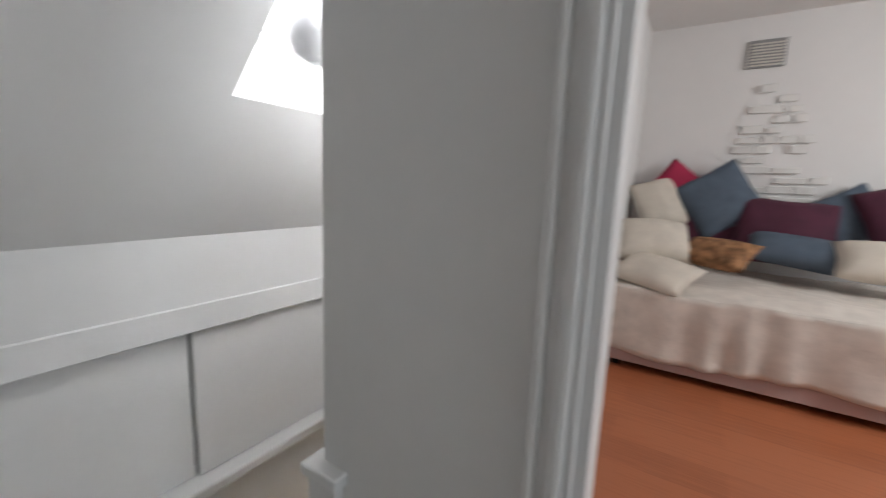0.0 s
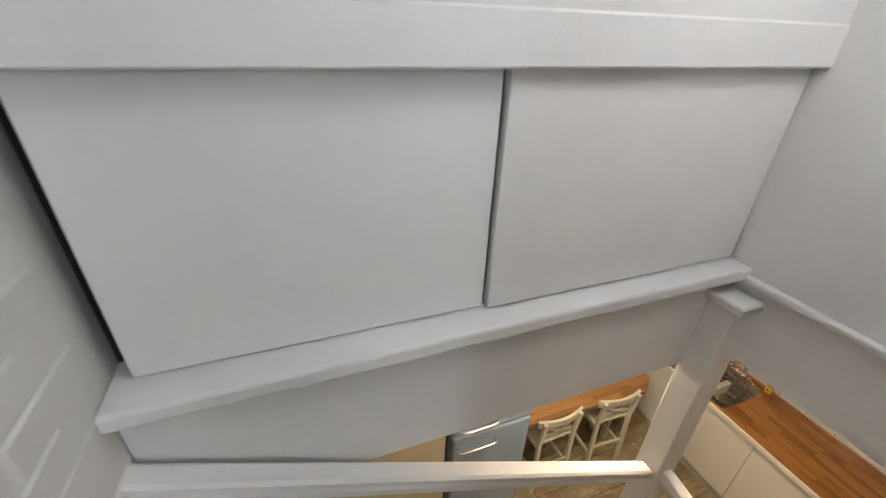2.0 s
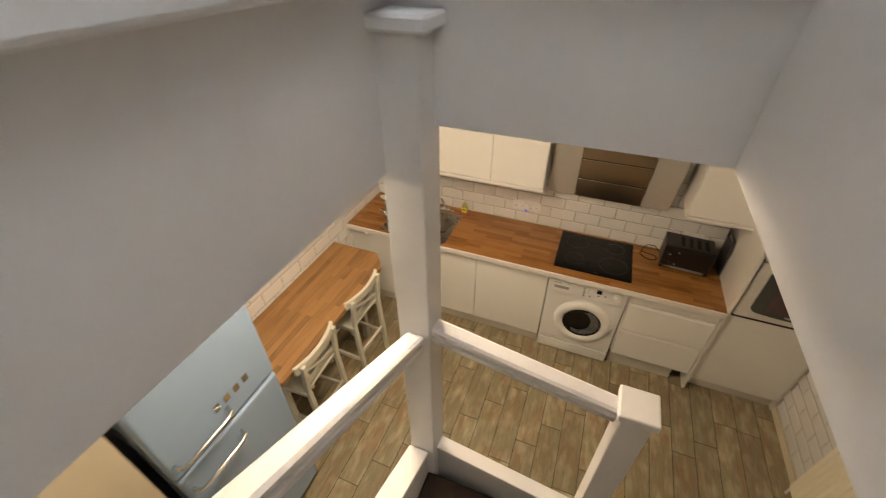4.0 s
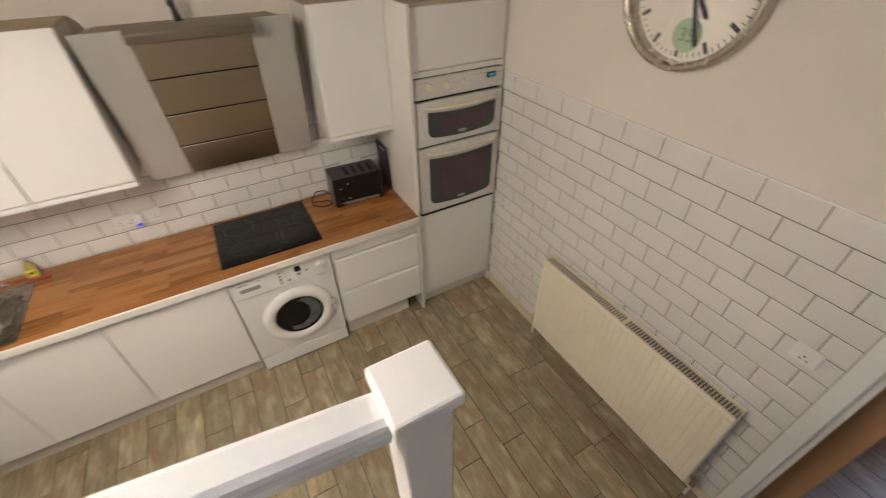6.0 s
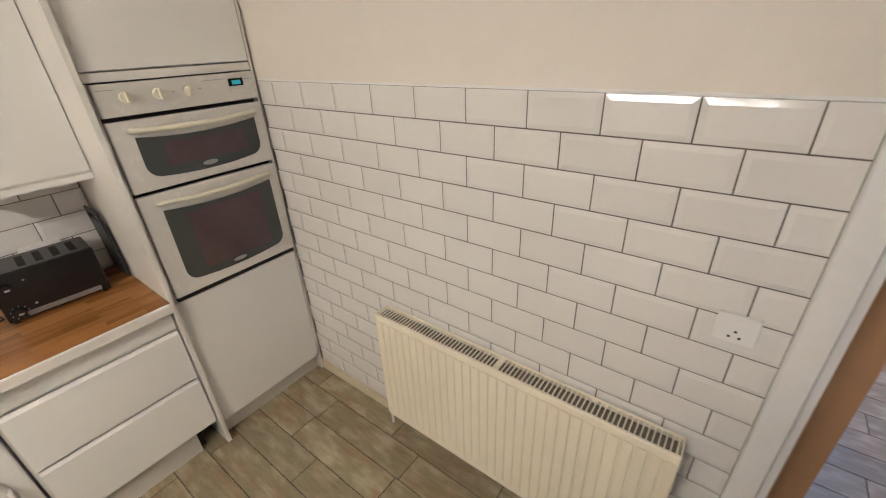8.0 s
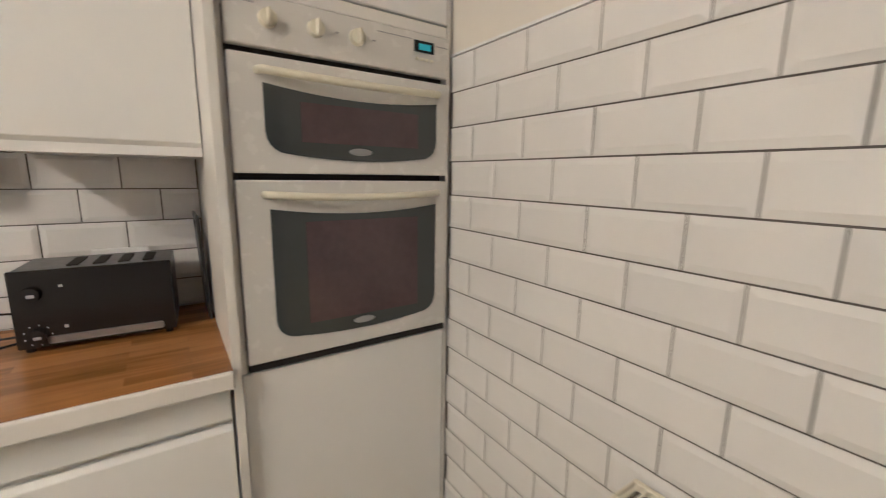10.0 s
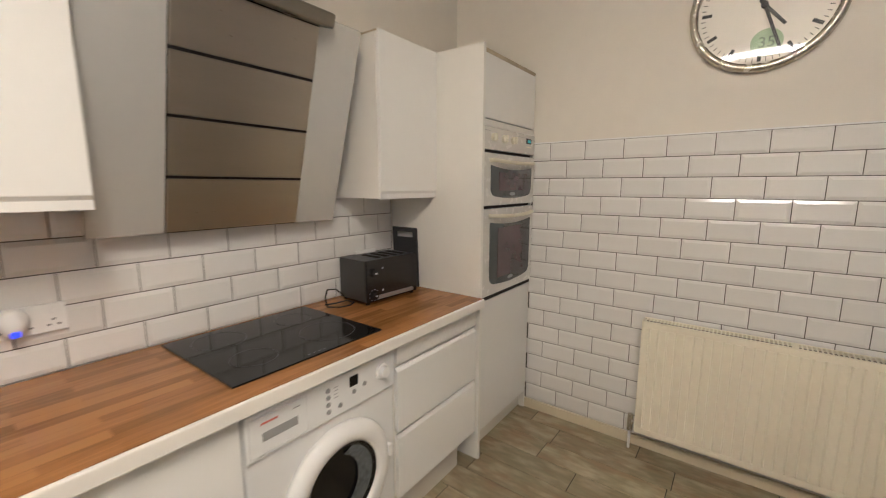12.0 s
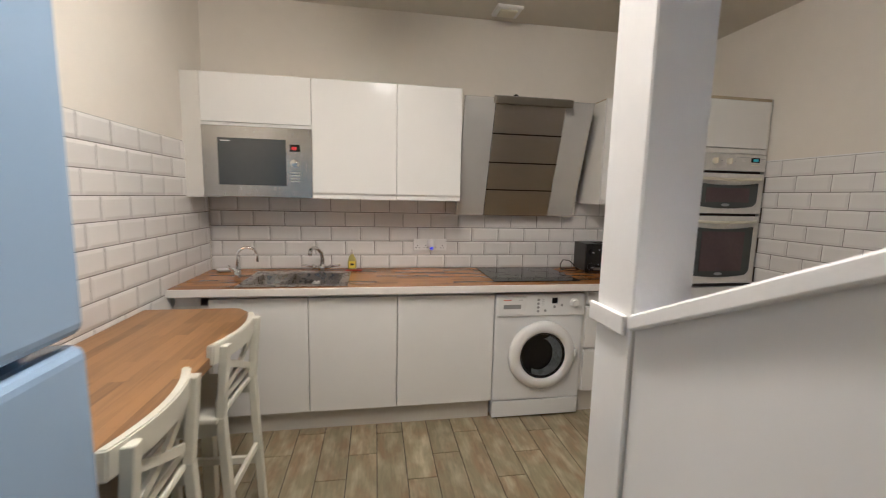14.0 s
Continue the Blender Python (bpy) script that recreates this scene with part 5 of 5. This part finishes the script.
def bar_chair():
    """A painted bar chair with a crossed back; its seat looks along -x and its origin is on the floor under the back."""
    c = thing("bar_chair", (0, 0, 0), "antique white wooden bar chair with a crossed back", "chair", "chairs at the breakfast table")
    W2, SH, BH = 0.195, 0.62, 0.905
    for s in (-1, 1):
        bm = bmesh.new()
        y = s * (W2 - 0.026)
        prism(bm, [(-0.016, SH), (0.014, SH), (0.040, BH - 0.012), (0.010, BH - 0.012)], "y", y - 0.018, y + 0.018, 0.003)
        prism(bm, [(0.012, 0), (0.042, 0), (0.014, SH), (-0.016, SH)], "y", y - 0.018, y + 0.018, 0.003)
        link_mesh("back_leg", bm, M_CHAIR, c)
        bm = bmesh.new()
        box(bm, -0.365, y - 0.018, 0, -0.330, y + 0.018, SH - 0.02, 0.004)
        link_mesh("front_leg", bm, M_CHAIR, c)
        bm = bmesh.new()
        box(bm, -0.335, y - 0.010, 0.20, 0.01, y + 0.010, 0.235, 0.003)
        link_mesh("side_stretcher", bm, M_CHAIR, c)
        bm = bmesh.new()
        box(bm, -0.335, y - 0.010, SH - 0.075, -0.0, y + 0.010, SH - 0.02, 0.003)
        link_mesh("side_rail", bm, M_CHAIR, c)
        bm = bmesh.new()
        a, b = Vector((-0.012, s * (W2 - 0.04), SH + 0.055)), Vector((0.004, -s * (W2 - 0.04), BH - 0.085))
        n = 8
        prev = None
        for i in range(n + 1):
            f = i / n
            p = a.lerp(b, f) + Vector((0.012 * math.sin(math.pi * f), 0, 0))
            d = (b - a).normalized()
            up = Vector((0, -d.z, d.y)) * 0.013
            ring = [bm.verts.new(p + up + Vector((o, 0, 0))) for o in (-0.006 + s * 0.003, 0.006 + s * 0.003)] + [bm.verts.new(p - up + Vector((o, 0, 0))) for o in (0.006 + s * 0.003, -0.006 + s * 0.003)]
            if prev:
                for k2 in range(4):
                    bm.faces.new((prev[k2], prev[(k2 + 1) % 4], ring[(k2 + 1) % 4], ring[k2]))
            else:
                bm.faces.new(ring)
            prev = ring
        bm.faces.new(prev[::-1])
        link_mesh("cross_brace", bm, M_CHAIR, c)
    bm = bmesh.new()
    box(bm, -0.375, -W2 - 0.005, SH - 0.02, -0.005, W2 + 0.005, SH + 0.004, 0.008, 2)
    link_mesh("seat", bm, M_CHAIR, c)
    # curved top rail
    bm = bmesh.new()
    n, prev = 10, None
    for i in range(n + 1):
        f = 2 * i / n - 1
        x = 0.034 - 0.044 * f * f
        y = f * (W2 + 0.016)
        zt = BH + 0.004 * (1 - f * f)
        ring = [bm.verts.new(q) for q in ((x - 0.014, y, zt), (x + 0.012, y, zt), (x + 0.006, y, zt - 0.075), (x - 0.018, y, zt - 0.075))]
        if prev:
            for k2 in range(4):
                bm.faces.new((prev[k2], prev[(k2 + 1) % 4], ring[(k2 + 1) % 4], ring[k2]))
        else:
            bm.faces.new(ring)
        prev = ring
    bm.faces.new(prev[::-1])
    bmesh.ops.recalc_face_normals(bm, faces=bm.faces)
    bmesh.ops.bevel(bm, geom=[e for e in bm.edges if abs(e.calc_face_angle(0)) > 0.9], offset=0.004, segments=2, affect="EDGES")
    link_mesh("top_rail", bm, M_CHAIR, c, "curved top rail")
    one_box("lower_back_rail", M_CHAIR, -0.024, -W2 + 0.03, SH + 0.03, -0.006, W2 - 0.03, SH + 0.06, c, bevel=0.003)
    one_box("front_rail", M_CHAIR, -0.36, -W2 + 0.03, SH - 0.075, -0.342, W2 - 0.03, SH - 0.02, c, bevel=0.003)
    one_box("foot_rail", M_CHAIR, -0.362, -W2 + 0.03, 0.24, -0.338, W2 - 0.03, 0.275, c, bevel=0.003)
    one_box("back_stretcher", M_CHAIR, 0.0, -W2 + 0.03, 0.28, 0.018, W2 - 0.03, 0.31, c, bevel=0.003)
    return c


ch = bar_chair()
ch.matrix_basis = pose(-1.388, 3.137, 0, 0, 0, 2)
copy_thing(ch, pose(-1.386, 3.730, 0, 0, 0, -2))

# bedroom furniture
B = thing("bed", (1.4, 4.3, LOFT), "bed with a rumpled cream floral cover", "bed")
M_SPREAD = shader("cream_floral_cover", (0.70, 0.64, 0.58), 0.85, vary=0.14, scale=14, bump=0.5, bscale=30)
one_box("base", shader("pink_white_divan", (0.50, 0.36, 0.34), 0.8), 0.50, 3.86, LOFT + 0.045, 2.9, 4.92, LOFT + 0.30, B)
bm = bmesh.new()
nx, nz2 = 90, 26
rows = []
for j in range(nz2 + 1):
    r = []
    for i in range(nx + 1):
        x = 0.48 + 2.44 * i / nx
        f = j / nz2
        if f < 0.5:
            zz = LOFT + 0.12 + 0.44 * (f / 0.5) + 0.02 * math.sin(x * 5) * (1 - f * 2)
            yy = 3.83 + 0.018 * math.sin(x * 23 + 3 * math.sin(x * 5)) * (1 - f * 1.6) + 0.012 * noise.noise(Vector((x * 6, f * 4, 0)))
        else:
            yy = 3.84 + (f - 0.5) / 0.5 * 1.10
            zz = LOFT + 0.56 + 0.022 * noise.noise(Vector((x * 3.5, yy * 5, 1))) + 0.010 * noise.noise(Vector((x * 11, yy * 13, 4))) - (0.03 if f < 0.54 else 0)
        r.append(bm.verts.new((x, yy, zz)))
    rows.append(r)
for a, b in zip(rows, rows[1:]):
    for i in range(nx):
        bm.faces.new((a[i], a[i + 1], b[i + 1], b[i]))
o = link_mesh("cover", bm, M_SPREAD, B, "cream cover with faint floral print", smooth=True)
so = o.modifiers.new("thickness", "SOLIDIFY")
so.thickness, so.offset = 0.012, -1
for x in (0.6, 2.8):
    one_box("foot", M_BLACK, x, 3.9, LOFT, x + 0.05, 3.95, LOFT + 0.046, B)


def cushion(name, m, w, h, t, mat, label, cat="cushion", group="bed cushions"):
    """A plump pillow with pinched corners."""
    bm = bmesh.new()
    n = 14
    grid = {}
    for s in (1, -1):
        for i in range(n + 1):
            for j in range(n + 1):
                u, v = 2 * i / n - 1, 2 * j / n - 1
                edge = (1 - u * u) * (1 - v * v)
                if s < 0 and edge < 1e-9:
                    grid[s, i, j] = grid[1, i, j]
                    continue
                pinch = 1 - 0.06 * (1 - abs(u * v))
                p = Vector((u * w / 2 * pinch, v * h / 2 * pinch, s * t / 2 * edge ** 0.42 * (1 + 0.12 * noise.noise(Vector((u * 2, v * 2, s * 3))))))
                grid[s, i, j] = bm.verts.new(m @ p)
    for s in (1, -1):
        for i in range(n):
            for j in range(n):
                q = [grid[s, i, j], grid[s, i + 1, j], grid[s, i + 1, j + 1], grid[s, i, j + 1]]
                bm.faces.new(q if s > 0 else q[::-1])
    k = thing(name, m.translation, label, cat, group)
    link_mesh("pad", bm, mat, k, smooth=True)
    return k


M_SLATE = shader("slate_blue_cushion", (0.085, 0.115, 0.155), 0.85, vary=0.2, scale=12, bump=0.5, bscale=60)
M_PLUM = shader("plum_fabric", (0.075, 0.016, 0.036), 0.85, vary=0.25, scale=10, bump=0.5, bscale=60)
M_CRIMSON = shader("crimson_fabric", (0.34, 0.015, 0.06), 0.8, vary=0.2, scale=10)
M_LINEN = shader("cream_linen", (0.66, 0.60, 0.52), 0.85, vary=0.12, scale=8, bump=0.4, bscale=40)
M_FLORAL = shader("floral_print", (0.30, 0.15, 0.07), 0.85, vary=0.9, scale=22, bump=0.3, bscale=40)
cushion("cushion", pose(1.09, 4.80, 4.03, 78, 0, 5) @ pose(0, 0, 0, 0, 0, 33), 0.46, 0.46, 0.15, M_SLATE, "slate blue square cushion tilted on a corner")
cushion("cushion", pose(0.83, 4.86, 4.08, 78, 0, 10) @ pose(0, 0, 0, 0, 0, -38), 0.42, 0.36, 0.15, M_CRIMSON, "crimson cushion behind a slate blue one")
cushion("cushion", pose(1.00, 4.84, 3.84, 80, 0, 0), 0.60, 0.42, 0.20, M_PLUM, "dark plum cushion propping up others")
cushion("cushion", pose(1.48, 4.74, 3.83, 70, 4, 0), 0.58, 0.48, 0.22, M_PLUM, "dark plum bundled blanket")
cushion("cushion", pose(1.60, 4.56, 3.72, 40, 6, -4), 0.66, 0.26, 0.16, M_SLATE, "flattened slate blue cushion")
cushion("cushion", pose(1.82, 4.84, 3.96, 70, 0, 5) @ pose(0, 0, 0, 0, 0, 30), 0.36, 0.36, 0.12, M_SLATE, "small slate blue cushion behind the pillows")
cushion("cushion", pose(2.06, 4.72, 3.98, 68, 0, -8) @ pose(0, 0, 0, 0, 0, 20), 0.44, 0.44, 0.16, M_PLUM, "plum cushion at the bed's end")
cushion("pillow", pose(2.00, 4.42, 3.72, 40, 0, -3), 0.62, 0.30, 0.20, M_LINEN, "plump cream pillow on the bed", "pillow")
cushion("pillow", pose(0.70, 4.76, 3.98, 70, 0, 10) @ pose(0, 0, 0, 0, 0, 20), 0.34, 0.42, 0.16, M_LINEN, "cream pillow leaning beside a crimson cushion", "pillow")
cushion("pillow", pose(0.72, 4.32, 3.73, 35, 0, 16), 0.50, 0.40, 0.26, M_LINEN, "rumpled cream bolster pillow", "pillow")
cushion("pillow", pose(0.78, 4.00, 3.57, 22, 6, -24), 0.48, 0.34, 0.14, M_LINEN, "cream pillow hanging over the bed's edge", "pillow")
cushion("cushion", pose(1.10, 4.24, 3.70, 40, 0, -35), 0.44, 0.24, 0.14, M_FLORAL, "small orange and green floral cushion")
V = thing("wall_vent", (1.25, 4.99, 5.1), "grey slatted wall vent high on the gable", "vent")
one_box("frame", M_GREYPLASTIC, 1.14, 4.975, 4.99, 1.36, 5.0, 5.18, V, bevel=0.003)
for i in range(8):
    one_box("slat", M_PLINTH, 1.15, 4.968, 5.000 + 0.021 * i, 1.35, 4.975, 5.010 + 0.021 * i, V)
CB = setting(new("chimney_breast"), "white painted rough brick chimney narrowing upwards", "chimney")
bm = bmesh.new()
prism(bm, [(0.95, LOFT), (1.95, LOFT), (1.78, 4.10), (1.40, 4.86), (1.22, 4.86), (1.02, 4.20)], "y", 4.994, 5.0)
link_mesh("backing", bm, M_WHITE, CB)
rb = random.Random(5)
for r in range(12):
    z = 4.02 + 0.072 * r
    f = (z - 4.02) / 0.86
    x0, x1 = 1.04 + 0.22 * f, 1.80 - 0.40 * f
    x = x0
    while x < x1 - 0.05:
        w2 = rb.uniform(0.08, 0.2)
        if rb.random() < 0.75:
            one_box("brick", M_BRICK, x, 4.976 - rb.uniform(0, 0.009), z, min(x + w2, x1), 4.9945, z + rb.uniform(0.045, 0.062), CB, bevel=0.006)
        x += w2 + 0.012

# far room: rug
k = thing("rug", (7.0, 1.0, 0), "crimson rug on the far room's floor", "rug")
one_box("pile", M_CRIMSON, 6.9, -0.2, 0.001, 7.5, 1.25, 0.012, k, bevel=0.003)


# ---- floors, tiles and bricks: pieces ----


def frustum(w, h, d, bev):
    """A tile w by h lying in x and z, bevelled all round, facing -y, with its back at y=0."""
    me = bpy.data.meshes.new("tile")
    v = [(0, 0, 0), (w, 0, 0), (w, 0, h), (0, 0, h), (0, -d * 0.45, 0), (w, -d * 0.45, 0), (w, -d * 0.45, h), (0, -d * 0.45, h),
         (bev, -d, bev), (w - bev, -d, bev), (w - bev, -d, h - bev), (bev, -d, h - bev)]
    f = [(0, 1, 5, 4), (1, 2, 6, 5), (2, 3, 7, 6), (3, 0, 4, 7), (4, 5, 9, 8), (5, 6, 10, 9), (6, 7, 11, 10), (7, 4, 8, 11), (8, 9, 10, 11)]
    me.from_pydata(v, [], f)
    return me


def piece(name, me, m, parent, mat=None):
    if mat and not me.materials:
        me.materials.append(mat)
    o = bpy.data.objects.new(name, me)
    scene.collection.objects.link(o)
    o.parent = parent
    o.matrix_basis = m
    return o


tile_mesh = {}


def tile_wall(parent, m, u0, u1, rows, joint, pitch=0.2, gap=0.0038):
    """Half-bonded metro tiles on a wall; rows are (bottom, top, shift), u runs along the wall, m maps (u, out, z)."""
    for z0, z1, shift in rows:
        k0 = math.floor((u0 - joint - shift) / pitch) - 1
        x = joint + shift + k0 * pitch
        while x < u1:
            a, b = max(x, u0) + gap / 2, min(x + pitch, u1) - gap / 2
            if b - a > 0.012:
                key = (round(b - a, 3), round(z1 - z0 - gap, 3))
                if key not in tile_mesh:
                    tile_mesh[key] = frustum(b - a, z1 - z0 - gap, 0.0070, min(0.015, (b - a) * 0.3, (z1 - z0 - gap) * 0.3))
                piece("tile", tile_mesh[key], m @ pose(a, 0, z0 + gap / 2, random.uniform(-0.12, 0.12), 0, random.uniform(-0.10, 0.10)), parent, M_TILE)
            x += pitch


def tile_field(name, m, u0, u1, rows, joint, label, pitch=0.2):
    z0, z1 = min(r[0] for r in rows), max(r[1] for r in rows)
    bm = bmesh.new()
    box(bm, u0, -0.0015, z0, u1, 0.0018, z1, m=m)
    g = setting(link_mesh(name, bm, M_GROUT), label)
    tile_wall(g, m, u0, u1, rows, joint, pitch)
    return g


def courses(top, n, pitch, first, lowest):
    return [(max(top - (k + 1) * pitch, lowest), top - k * pitch, 0.103 * ((k + first) % 2)) for k in range(n) if top - k * pitch > lowest + 0.012]


lab = "white bevelled metro tiles with grey grout in half bond"
mE = Matrix(((0, 1, 0, XE - 0.001), (-1, 0, 0, 0), (0, 0, 1, 0), (0, 0, 0, 1)))   # u = -y, out = -x
tile_field("wall_tiles_east", mE, -4.466, -2.404, courses(1.722, 17, 0.1035, 0, 0.062), -4.352, lab, 0.206)
mN = Matrix(((1, 0, 0, 0), (0, 1, 0, YN - 0.002), (0, 0, 1, 0), (0, 0, 0, 1)))
nrows = [(WT + 0.001, 1.003, 0.0)] + [(1.003 + 0.1035 * k, 1.003 + 0.1035 * (k + 1), 0.0995 * ((k + 1) % 2)) for k in range(5)]
tile_field("wall_tiles_north", mN, XW + 0.0075, 1.130, nrows, -0.736, lab, 0.207)
mW = Matrix(((0, -1, 0, XW + 0.001), (1, 0, 0, 0), (0, 0, 1, 0), (0, 0, 0, 1)))   # u = y, out = +x
tile_field("wall_tiles_west", mW, 2.60, 5.031, courses(1.730, 16, 0.1065, 0, 0.10), 4.043, lab, 0.208)
setting(boxes("tile_trim", M_GLOSS, [(XE - 0.009, 2.404, 1.722, XE - 0.001, 4.466, 1.729)]), "thin white tile trim")
M_SKIRT = shader("cream_skirting_paint", (0.66, 0.58, 0.42), 0.45)
setting(boxes("skirting", M_SKIRT, [(XE - 0.016, 2.404, 0.0, XE - 0.001, 4.466, 0.062)], bevel=0.003), "cream painted low skirting")


# wood-look planks: kitchen and hall
floor = setting(one_box("floor", M_FLOORGROUT, XW - T, YS - T, -0.10, 7.7, YN + T, -0.003), "wood-look porcelain plank tiles with dark grout")
PW, PL = 0.1553, 0.616
plank = bpy.data.meshes.new("plank")
gx, gy, b = (PW - 0.0035) / 2, (PL - 0.0035) / 2, 0.0012
plank.from_pydata([(-gx, -gy, -0.004), (gx, -gy, -0.004), (gx, gy, -0.004), (-gx, gy, -0.004), (-gx + b, -gy + b, 0), (gx - b, -gy + b, 0), (gx - b, gy - b, 0), (-gx + b, gy - b, 0)], [],
                  [(0, 1, 5, 4), (1, 2, 6, 5), (2, 3, 7, 6), (3, 0, 4, 7), (4, 5, 6, 7)])
plank_hall = plank.copy()
plank.materials.append(M_PLANK)
plank_hall.materials.append(M_PLANKHALL)
LAY = {0: 4.014, 1: 3.821, 2: 3.959, 3: 3.564}
for i in range(-22, 26):
    x = 0.882 + PW * (i + 0.5)
    first = LAY.get(i, 3.4 + PL * ((i * 0.31) % 1.0))
    if XW - 0.08 < x < 4.4:
        for j in range(-8, 4):
            y = first + PL * (j + 0.5)
            hall = x > XE
            if (0.9 if hall else YS) < y < YN + 0.2 and (not hall or y < 2.6):
                piece("plank", plank_hall if hall else plank, pose(x, y, 0, 0, 0, 0), floor)
M_FARFLOOR = plank_tile("far_room_planks", (0.18, 0.17, 0.16), (0.28, 0.26, 0.25), (0.36, 0.34, 0.32))
setting(one_box("floor_far", M_FARFLOOR, 4.42, -0.5, -0.003, 7.6, 4.1, 0.0), "wood-look floor of the far room")

# painted bricks beside the stairs
BW = bpy.data.objects["wall_stair_south"]
brick = bpy.data.meshes.new("brick")
w, h, d, e = 0.217, 0.067, 0.0045, 0.006
brick.from_pydata([(0, 0, 0), (w, 0, 0), (w, 0, h), (0, 0, h), (e, d, e), (w - e, d, e), (w - e, d, h - e), (e, d, h - e)], [], [(0, 4, 5, 1), (1, 5, 6, 2), (2, 6, 7, 3), (3, 7, 4, 0), (4, 7, 6, 5)])
brick.materials.append(M_BRICK)
for r in range(25):
    z = 2.0 + 0.075 * r
    for i in range(8):
        x = WELL_W + 0.0 + 0.225 * i - (0.1125 if r % 2 else 0)
        if x >= WELL_W - 0.01 and x < 1.2:
            piece("brick", brick, pose(x, WELL_S - 0.004 + random.uniform(-0.0015, 0.0015), z, random.uniform(-0.3, 0.3), 0, random.uniform(-0.2, 0.2)), BW)
